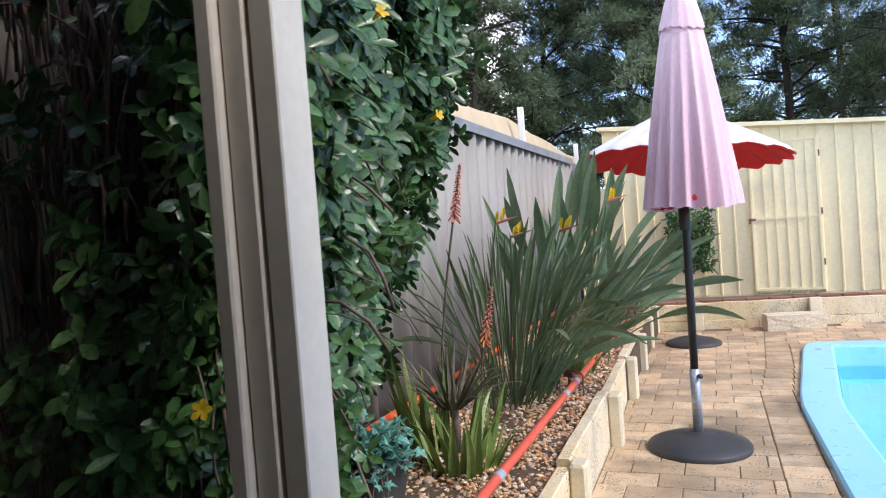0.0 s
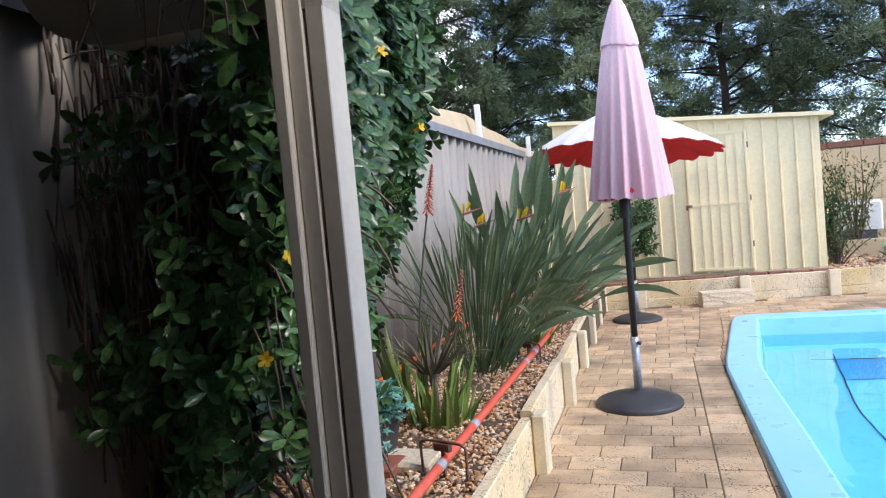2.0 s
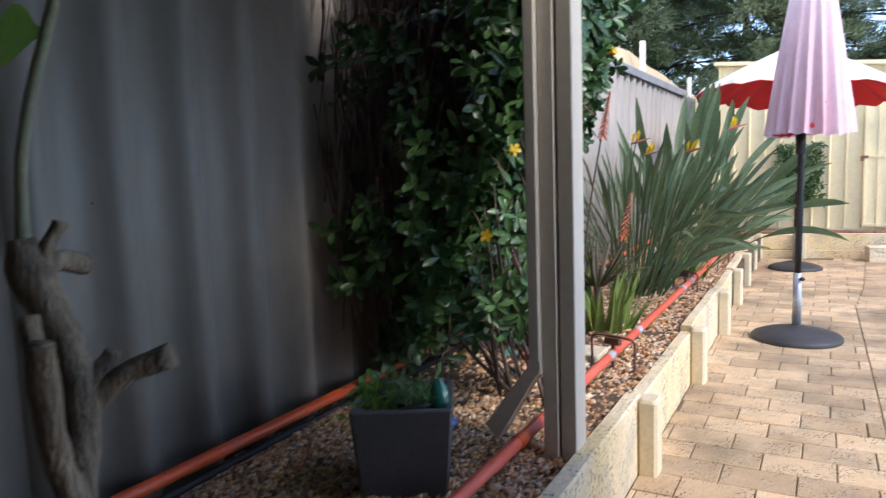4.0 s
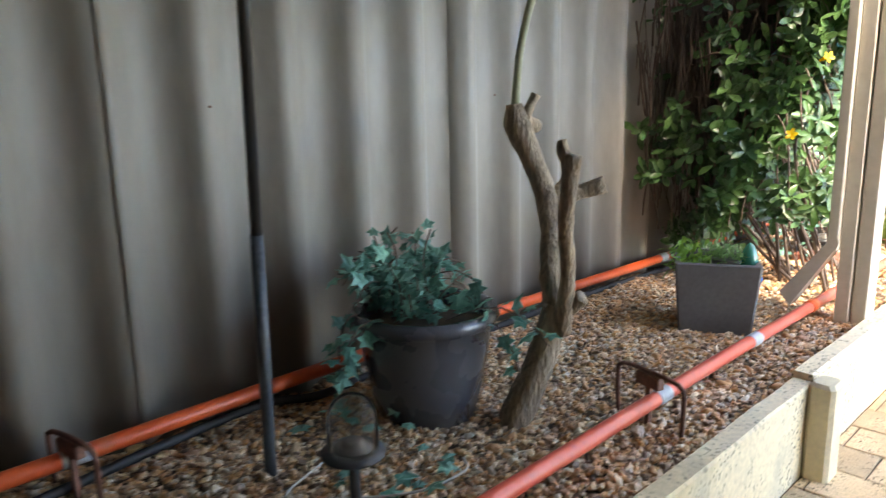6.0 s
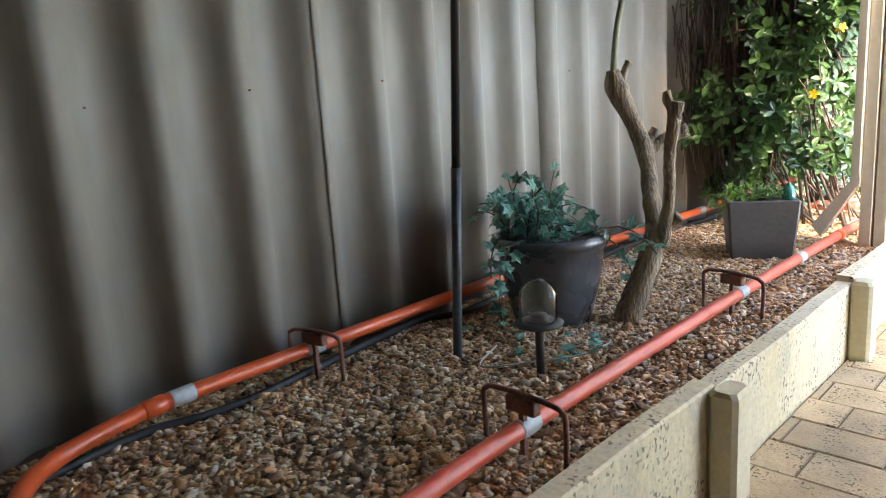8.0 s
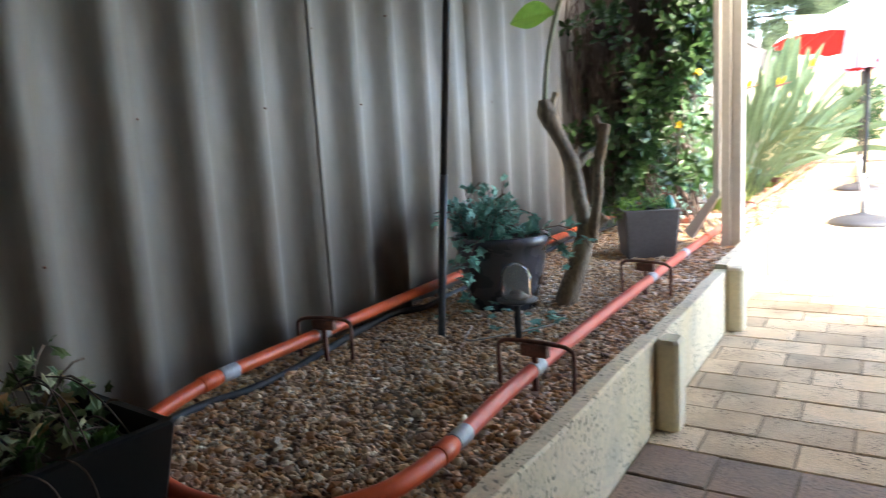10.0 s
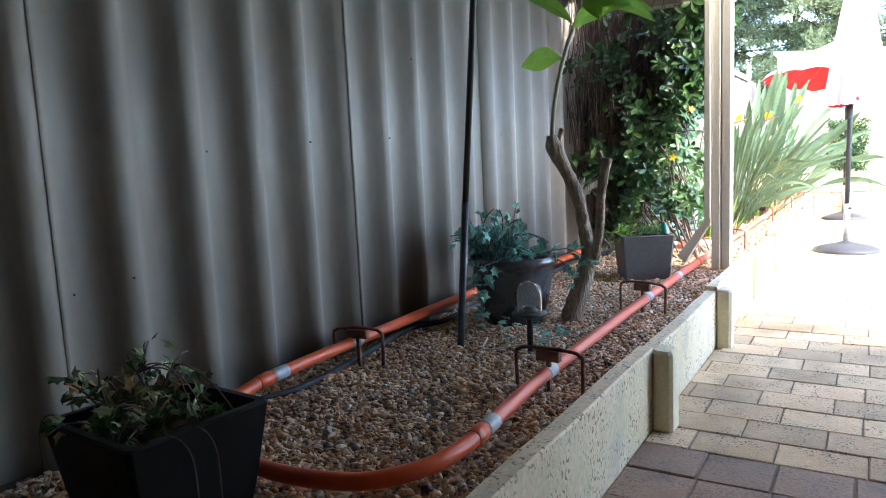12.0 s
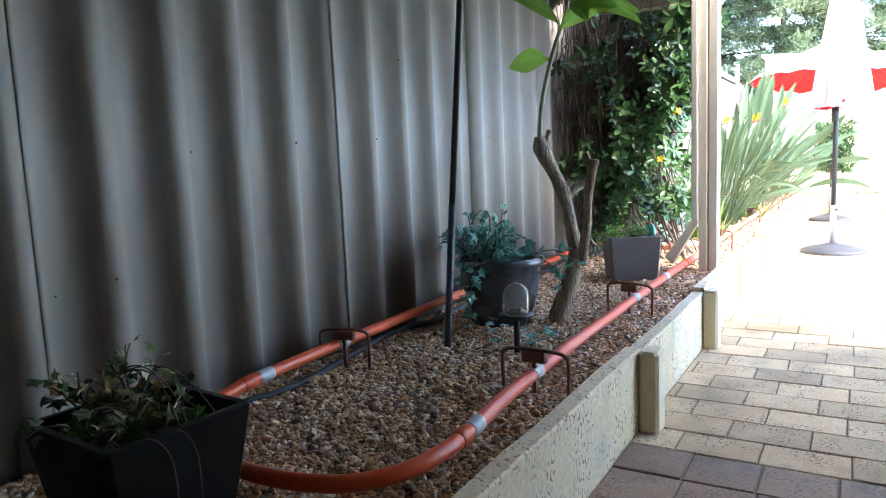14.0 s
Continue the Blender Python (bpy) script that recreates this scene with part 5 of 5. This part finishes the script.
part("canopy", pleated([(0.219, 1.265), (0.212, 1.34), (0.197, 1.48), (0.174, 1.68), (0.148, 1.88), (0.122, 2.07), (0.098, 2.20)], 16, 0.19, 0.014), M_PINK, pink, "pleated faded pink canvas", smooth=True)
part("canopy_lining", pleated([(0.200, 1.275), (0.188, 1.45), (0.145, 1.80)], 16, 0.13, 0.014), M_CANVAS_RED, pink, "darker red inside of the canvas", smooth=True)
part("top_tier", pleated([(0.114, 2.175), (0.106, 2.22), (0.080, 2.32), (0.047, 2.42), (0.016, 2.475)], 16, 0.13, 0.014), M_PINK, pink, "short pink upper tier", smooth=True)
part("finial", Mesh().lathe([(0.012, 2.47), (0.016, 2.49), (0.0, 2.51)], (0.048, 0, 0), 10), M_BLACK_PLASTIC, pink, smooth=True)
part("tie_end", Mesh().leaf((0.06, -0.25, 1.33), (0.1, -0.15, -1), (0, -1, 0), 0.035, 0.026), M_CANVAS_RED, pink, "red tie end")

wide = thing("open_parasol", -0.47, 6.28, 0.0, "open white parasol with a scalloped edge and red lining", "parasol", "parasols")
parasol_foot(wide, 0.25, 1)
part("pole", Mesh().tube([(0, 0, 0.40), (0, 0, 2.2)], 0.0205, 14), M_BLACK_STEEL, wide, "black steel pole", smooth=True)


tilt = lambda x, y: -0.055 * x - 0.081 * y


def dome(drop, n=20, rad=0.97):
    m, per = Mesh(), 6
    seg = n * per
    rows = [0.06, 0.2, 0.4, 0.6, 0.8, 0.94, 1.0]
    for r in rows:
        for k in range(seg):
            a = 2 * math.pi * k / seg
            u = abs(((k / per) % 1) - 0.5) * 2
            sag = 0.030 * r * (1 - u)
            edge = 1.0 - (0.05 * u * u if r > 0.99 else 0.0)
            q = rad * r * edge
            m.v.append((q * math.cos(a), q * math.sin(a), 2.25 - 0.50 * r ** 1.12 - sag - drop + tilt(q * math.cos(a), q * math.sin(a))))
    for j in range(len(rows) - 1):
        m.f += [(j * seg + k, (j + 1) * seg + k, (j + 1) * seg + (k + 1) % seg, j * seg + (k + 1) % seg) for k in range(seg)]
    return m


part("canopy", dome(0.0), M_CANVAS_WHITE, wide, "white scalloped canvas", smooth=True)
part("canopy_lining", dome(0.006, rad=0.965), M_CANVAS_RED, wide, "red underside of the canvas", smooth=True)
part("vent_cap", Mesh().lathe([(0.17, 2.235), (0.1, 2.265), (0.03, 2.295), (0.0, 2.31)], n=30), M_CANVAS_WHITE, wide, "small white vent cap", smooth=True)
for k in range(20):
    a = 2 * math.pi * k / 20 + 2 * math.pi * 0.0
    ca, sa = math.cos(a), math.sin(a)
    part("rib", Mesh().tube([(q * ca, q * sa, 2.25 - 0.5 * (q / 0.97) ** 1.12 - 0.03 + tilt(q * ca, q * sa)) for q in (0.05, 0.5, 0.92)], 0.0035, 5), M_BEAK, wide)

# ---- shed ----
SY = 8.05
shed = thing("garden_shed", 0.0, SY, 0.26, "cream painted steel garden shed with a closed door", "shed")
roofz = lambda x: 2.185 - 0.085 * x
x = -1.80
while x < 1.66:
    w = min(0.178, 1.68 - x)
    m = Mesh()
    h0, h1 = (roofz(x) - 0.26, roofz(x + w) - 0.26) if x > -1.46 else (1.35, 1.35)
    prof = [(0, 0), (0.005, -0.022), (0.02, -0.022), (0.027, 0), (w * 0.5, -0.002), (w, 0)]
    for px, py in prof:
        m.v += [(x + px, py, 0), (x + px, py, h0 + (h1 - h0) * px / w)]
    m.f += [(2 * i, 2 * i + 2, 2 * i + 3, 2 * i + 1) for i in range(len(prof) - 1)]
    part("wall_panel", m, M_SHED, shed)
    x += w
part("side_wall", Mesh().box(1.65, 0.0, 0, 1.68, 2.4, 1.72), M_SHED, shed)
part("back_wall", Mesh().box(-1.45, 2.4, 0, 1.68, 2.43, 1.75).box(-1.45, 0.003, 0, -1.425, 2.4, 1.9), M_SHED, shed)
rf = Mesh()
for y in (-0.10, 2.5):
    for xx in (-1.49, 1.82):
        rf.v += [(xx, y, roofz(xx) - 0.26), (xx, y, roofz(xx) - 0.26 + 0.045)]
rf.f += [(0, 2, 3, 1), (4, 5, 7, 6), (0, 1, 5, 4), (2, 6, 7, 3), (1, 3, 7, 5), (0, 4, 6, 2)]
part("roof", rf, M_SHED, shed, "cream sloping roof edge")
part("plinth", Mesh().box(-1.45, -0.02, -0.26, 1.7, 0.0, -0.002), M_SLEEPER, shed)
part("pull_handle", Mesh().tube([(1.543, -0.004, 0.72), (1.543, -0.03, 0.73), (1.543, -0.03, 0.86), (1.543, -0.004, 0.87)], 0.006, 8), M_SHED, shed, "small cream pull handle")
part("roof_vent", Mesh().lathe([(0.10, 1.84), (0.12, 1.88), (0.11, 1.93), (0.06, 1.96), (0.0, 1.965)], (0.36, 0.45, 0.03), 20), M_WHITE, shed, "small white roof vent", smooth=True)
door = part("door", Mesh().box(0.195, -0.032, 0.05, 0.855, -0.024, 1.70), M_SHED, shed)
for a in ((0.17, 0.03, 0.20, 1.725), (0.85, 0.03, 0.88, 1.725)):
    part("door_stile", Mesh().box(a[0], -0.052, a[1], a[2], -0.022, a[3], 0.003), M_SHED, door)
for z in (0.03, 0.84, 1.695):
    part("door_rail", Mesh().box(0.2, -0.051, z, 0.85, -0.023, z + 0.03), M_SHED, door)
for xx in (0.31, 0.42, 0.53, 0.64, 0.75):
    part("door_rib", Mesh().box(xx, -0.044, 0.06, xx + 0.014, -0.031, 1.695), M_SHED, door)
for z in (0.3, 0.86, 1.5):
    part("hinge", Mesh().tube([(0.885, -0.05, z), (0.885, -0.05, z + 0.07)], 0.009, 8), M_RUST, door, "small rusty hinge")
part("padlock", Mesh().box(0.14, -0.06, 0.83, 0.215, -0.042, 0.86).box(0.14, -0.07, 0.80, 0.165, -0.05, 0.83), M_RUST, door, "rusty bolt and padlock")

trellis = thing("wall_planting", -0.50, SY - 0.03, 0.45, "square panel of green foliage hung on the shed", "wall plant")
tl, fr = Mesh(), Mesh()
for k in range(420):
    c = Vector((U(-0.24, 0.24), U(-0.10, -0.02), U(0.12, 0.82)))
    for j in range(3):
        tl.leaf(c, rand_dir(0.1) + Vector((0, -0.5, -0.2)), (0, -1, 0.4), U(0.05, 0.09), U(0.012, 0.025))
for z in (0.12, 0.47, 0.82):
    fr.box(-0.27, -0.014, z - 0.012, 0.27, 0.0, z + 0.012)
for xx in (-0.25, 0.0, 0.25):
    fr.box(xx - 0.01, -0.022, 0.1, xx + 0.01, -0.015, 0.84)
part("foliage", tl, M_LEAF, trellis, "dense green fern-like foliage", kind="stuff")
part("lattice", fr, M_POST, trellis)
blockob = thing("stone_block", 0.46, 7.10, -0.01, "rough pale limestone block lying on the paving", "stone block")
blockob.rotation_euler = (0, 0, radians(9))
bb = bmesh.new()
bmesh.ops.create_cube(bb, size=1.0)
bmesh.ops.subdivide_edges(bb, edges=bb.edges[:], cuts=5, use_grid_fill=True)
for v in bb.verts:
    v.co = Vector((v.co.x * 0.54, v.co.y * 0.24, v.co.z * 0.165 + 0.083)) + Vector((noise.noise(v.co * 5), noise.noise(v.co * 5 + Vector((3, 0, 0))), noise.noise(v.co * 5 + Vector((0, 7, 0))))) * 0.012
bme = bpy.data.meshes.new("block_body")
bb.to_mesh(bme)
bb.free()
bme.materials.append(M_LIME)
bo = new("block_body", bme)
bo.parent = blockob

strip = thing("brick_strip", 0, 0, 0, "row of old clay bricks along the shed's foot", "brick edging", kind="structure")
SB = Mesh().box(-0.11, -0.05, 0, 0.11, 0.05, 0.05, 0.006).data("brick", M_CLAY)
for k in range(11):
    q = FA + fd * (0.15 + k * 0.235) + Vector((-fd.y, fd.x)) * 0.19
    o = new("brick", SB)
    o.parent, o.location, o.rotation_euler = strip, (q.x, q.y, 0.232 + U(-0.004, 0.004)), (0, 0, math.atan2(fd.y, fd.x) + U(-0.03, 0.03))

# ---- limestone wall and planting beyond ----
WALLY = 10.0
lime = thing("limestone_wall", 0, 0, 0, "tan limestone block wall with a red brick capping", "wall", kind="structure")
part("wall_core", Mesh().box(1.2, WALLY + 0.02, 0.2, 7.0, WALLY + 0.18, 1.72), M_MORTAR, lime)
part("wall_pier", Mesh().box(3.05, WALLY - 0.07, 0.22, 3.25, WALLY + 0.02, 1.72, 0.01), M_PIER, lime, "brown brick pier")
BL = Mesh().box(-0.229, -0.03, 0, 0.229, 0.03, 0.238, 0.006).data("block", M_BLOCK)
CB = Mesh().box(-0.11, -0.11, 0, 0.11, 0.11, 0.085, 0.008).data("cap_brick", M_CLAY)
for row in range(6):
    for col in range(12):
        x = 1.4 + col * 0.465 + (0.23 if row % 2 else 0)
        if abs(x - 3.15) < 0.02:
            continue
        o = new("block", BL)
        o.parent, o.location = lime, (x, WALLY + U(-0.006, 0.006), 0.24 + row * 0.245)
for col in range(25):
    o = new("cap_brick", CB)
    o.parent, o.location, o.rotation_euler = lime, (1.35 + col * 0.228, WALLY + 0.09, 1.725 + U(-0.004, 0.004)), (0, 0, U(-0.02, 0.02))
low = thing("low_brick_wall", 2.2, 9.2, 0.22, "low tan block edging behind the bed", "wall", kind="structure")
part("wall_body", Mesh().box(-0.9, 0, 0, 2.4, 0.12, 0.24, 0.01), M_BLOCK, low)
part("coping_slab", Mesh().box(0.9, -0.05, 0.245, 2.4, 0.15, 0.285, 0.006), M_SLEEPER, low)
white_box = thing("white_tub", 2.38, 9.75, 0.22, "white plastic tub behind the shrubs", "tub")
part("tub_body", Mesh().box(-0.32, -0.15, 0.34, 0.32, 0.15, 0.74, 0.03), M_WHITE, white_box)
part("stand", Mesh().box(-0.24, -0.12, 0, 0.24, 0.12, 0.34), M_SLATE, white_box)
bucket = thing("black_bucket", 3.16, 9.6, 0.22, "small black plastic bucket by the pier", "bucket")
part("bucket_body", Mesh().lathe([(0.09, 0), (0.13, 0.34), (0.14, 0.36), (0.12, 0.35), (0.0, 0.3)], n=20), M_BLACK_PLASTIC, bucket, smooth=True)

agave = thing("agave", 2.58, 8.3, 0.23, "blue-green agave rosette on the upper bed", "agave")
am = Mesh()
for k in range(54):
    a, t = k * 2.4, 0.15 + 1.35 * (1 - k / 54)
    pts = arc((U(-0.12, 0.12), U(-0.05, 0.05), 0.04), (math.cos(a) * t, math.sin(a) * t, 0.8), U(0.26, 0.36), 0.12, 6)
    am.blade(pts, [0.03, 0.042, 0.045, 0.036, 0.02, 0.002], (-math.sin(a), math.cos(a), 0), 0.35)
part("leaves", am, M_AGAVE, agave, "broad pointed rosette leaves")


def shrub(x, y, z, w, h, n, material, label, size=0.05):
    ob = thing("shrub", x, y, z, label, "shrub")
    st, lf = Mesh(), Mesh()
    for k in range(int(9 + n / 120)):
        pts = arc((U(-0.04, 0.04), U(-0.04, 0.04), 0), (U(-0.7, 0.7) * w / h, U(-0.7, 0.7) * w / h, 1), h * U(0.65, 1.05), 0.1, 8, 0.12)
        st.tube(pts, [0.012 * (1 - i / 9) for i in range(8)], 5)
        for j in range(int(n / 12)):
            i = rnd.randrange(2, 7)
            p = pts[i].lerp(pts[i + 1], U(0, 1)) + Vector((U(-1, 1), U(-1, 1), U(-1, 1))) * w * 0.16
            lf.leaf(p, rand_dir(0.2), (0, 0, 1), size * U(0.7, 1.3), size * 0.4)
    part("twig_frame", st, M_STEM, ob, kind="stuff")
    part("foliage", lf, material, ob, kind="stuff")
    return ob


shrub(1.84, 8.5, 0.22, 0.3, 1.25, 800, M_LEAF, "slim dark green climber at the shed corner", 0.065)
shrub(2.28, 9.3, 0.22, 0.5, 1.5, 620, M_SHRUB, "loose olive-green shrub against the block wall", 0.065)
shrub(3.6, 8.9, 0.22, 0.8, 0.9, 700, M_SHRUB, "rounded grey-green shrub on the upper bed")
shrub(1.85, 8.3, 0.22, 0.4, 0.6, 300, M_LEAF, "small dark green shrub at the shed corner")

# ---- neighbour's awning ----
awn = thing("neighbour_awning", 0, 0, 0, "beige shade-cloth awning on white posts next door", "awning")
am = Mesh()
ny = 14
ridge = [(4.2, 2.30), (5.36, 2.40), (6.3, 2.42), (7.06, 2.44), (8.6, 2.37), (10.2, 2.30), (12.0, 2.26)]
for i in range(ny + 1):
    y = 4.2 + 7.6 * i / ny
    z = float(np.interp(y, [r[0] for r in ridge], [r[1] for r in ridge])) + 0.015 * math.sin(y * 3)
    am.v += [(-2.12, y, z - 0.55), (-2.3, y, z), (-3.8, y, z + 0.12)]
for i in range(ny):
    am.f += [(3 * i, 3 * i + 3, 3 * i + 4, 3 * i + 1), (3 * i + 1, 3 * i + 4, 3 * i + 5, 3 * i + 2)]
part("cloth", am, M_AWNING, awn, "sagging beige shade cloth")
for y, z in ((6.81, 2.53), (10.0, 2.42), (4.0, 2.5)):
    part("awning_post", Mesh().box(-2.15, y - 0.03, 0, -2.09, y + 0.03, z, 0.004), M_WHITE, awn, "white square post")


# ---- tall dark trees behind ----
def conifer(x, y, h, spread, n_limb, seed, low=0.16, z=-0.02, dens=1.0):
    global rnd
    ob = thing("conifer_tree", x, y, z, "tall dark feathery conifer behind the fence", "tree", "trees behind the fence")
    r0 = random.Random(seed)
    tr, lf = Mesh(), Mesh()
    pts = [Vector((math.sin(i * 0.9 + seed) * 0.10, math.cos(i * 0.7 + seed) * 0.10, h * i / 9)) for i in range(10)]
    tr.tube(pts, [0.08 * (h / 9) * (1 - 0.9 * i / 9) + 0.015 for i in range(10)], 8)
    for k in range(n_limb):
        t = low + (0.98 - low) * (k + r0.random()) / n_limb
        i = min(int(t * 9), 8)
        base = pts[i].lerp(pts[i + 1], t * 9 - i)
        a = r0.uniform(0, 6.28)
        reach = spread * (0.35 + 0.9 * (1 - t)) * r0.uniform(0.55, 1.1)
        d = Vector((math.cos(a), math.sin(a), r0.uniform(0.15, 0.7)))
        p, line = base.copy(), [base.copy()]
        for j in range(6):
            d = (d + Vector((r0.uniform(-0.2, 0.2), r0.uniform(-0.2, 0.2), r0.uniform(-0.16, 0.06)))).normalized()
            p = p + d * reach / 6
            line.append(p.copy())
        tr.tube(line, [0.03 * (1 - j / 7.5) for j in range(7)], 5)
        for j in range(3):
            puff = line[2 + 2 * j - (j > 1)] + Vector((r0.gauss(0, 0.2), r0.gauss(0, 0.2), r0.gauss(0.12, 0.15)))
            for c in range(5):
                q = puff + Vector((r0.gauss(0, 0.21), r0.gauss(0, 0.21), r0.gauss(0, 0.14)))
                for m in range(92):
                    c0 = q + Vector((r0.gauss(0, 0.085), r0.gauss(0, 0.085), r0.gauss(0, 0.065)))
                    e = (c0 - puff + Vector((r0.uniform(-0.3, 0.3), r0.uniform(-0.3, 0.3), r0.uniform(-0.1, 0.4)))).normalized()
                    s = e.orthogonal().normalized() * r0.uniform(0.013, 0.022)
                    lf.add([c0 - s, c0 + s, c0 + e * r0.uniform(0.05, 0.11)], [(0, 1, 2)])
    part("trunk", tr, M_DARKBARK, ob)
    part("crown", lf, M_CONIFER, ob, "dark green needle sprays", kind="stuff")


for k, (x, y, h, s, n) in enumerate(((-6.5, 15.5, 9, 2.6, 60), (-4.6, 12.9, 8.5, 2.3, 62), (-3.6, 14.5, 9.5, 2.4, 64), (-1.0, 13.6, 8.5, 2.2, 60), (1.2, 14.8, 10, 2.6, 70), (3.9, 13.4, 9, 2.4, 62), (6.6, 15.0, 9.5, 2.6, 64), (9.6, 14.0, 9, 2.6, 56), (-9.5, 17, 10, 3, 56), (-2.2, 18.5, 11, 3, 56), (2.8, 19, 11, 3, 56), (7.5, 20, 12, 3.2, 50))):
    conifer(x, y, h, s, n, 20 + k)

# ---- paving bricks ----
def brick_mesh(name, lx, ly, material, seed):
    r = random.Random(seed)
    hx, hy, b = lx / 2, ly / 2, 0.0028
    j = lambda v: v + r.uniform(-0.0009, 0.0009)
    m = Mesh()
    c = [(-hx, -hy), (hx, -hy), (hx, hy), (-hx, hy)]
    for e, z in ((0, -0.02), (0, -0.004), (b, 0.0)):
        m.v += [(j(x - math.copysign(e, x)), j(y - math.copysign(e, y)), z + r.uniform(-0.0005, 0.0005)) for x, y in c]
    for k in (0, 4):
        m.f += [(k + i, k + (i + 1) % 4, k + 4 + (i + 1) % 4, k + 4 + i) for i in range(4)]
    m.f.append((8, 9, 10, 11))
    return m.data(name, material)


BX, BY, JOINT = 0.2475, 0.1694, 0.0050
cache = {}


def lay(x0, x1, y, material, depth=BY):
    """One paver between x0 and x1, from a small stock of alike meshes."""
    w = round((x1 - x0 - JOINT) / 0.003) * 0.003
    if w < 0.012:
        return
    key = (w, material.name, depth, rnd.randrange(3))
    if key not in cache:
        cache[key] = brick_mesh("paver", w, depth - JOINT, material, len(cache))
    o = new("paver", cache[key])
    o.parent = paving
    o.location = ((x0 + x1) / 2, y, U(-0.0025, 0.001))
    o.rotation_euler = (U(-0.005, 0.005), U(-0.005, 0.005), U(-0.004, 0.004))


def lay_row(x0, x1, y, shift, material=M_PAVER, depth=BY, step=BX):
    x = x0
    nxt = x0 + shift
    while x < x1 - 0.03:
        e = min(nxt, x1)
        if x1 - e < 0.05:
            e = x1
        lay(x, e, y, material, depth)
        x, nxt = e, e + step


left_edge = lambda y: float(np.interp(y, [p[1] for p in POSTS], [p[0] for p in POSTS])) - 0.055
far_x = lambda y: FA.x + (y + 0.1 - FA.y) * fd.x / fd.y
y, row = -1.605 + BY / 2, 0
while y < 7.75:
    seam_x = float(np.interp(y, [1.9, 4.4, 5.3, 6.3, 7.4], [0.02, 0.0, 0.09, 0.14, 0.2]))
    start = max(left_edge(y), far_x(y))
    shift = ((-0.53 if row % 2 else -0.665) + U(-0.012, 0.012) - start) % BX
    if y < 0.9:
        lay_row(start, 1.59, y, shift)
    else:
        if start < seam_x:
            lay_row(start, seam_x, y, shift)
        if y < 6.17:
            lay_row(seam_x, float(np.interp(y, [1.0, 4.1, 6.1, 6.2], [0.33, 0.28, 0.54, 0.8])), y + 0.04, 0.2)
        else:
            lay_row(max(seam_x, start), 3.3, y + 0.03, shift + 0.06)
    y, row = y + BY, row + 1
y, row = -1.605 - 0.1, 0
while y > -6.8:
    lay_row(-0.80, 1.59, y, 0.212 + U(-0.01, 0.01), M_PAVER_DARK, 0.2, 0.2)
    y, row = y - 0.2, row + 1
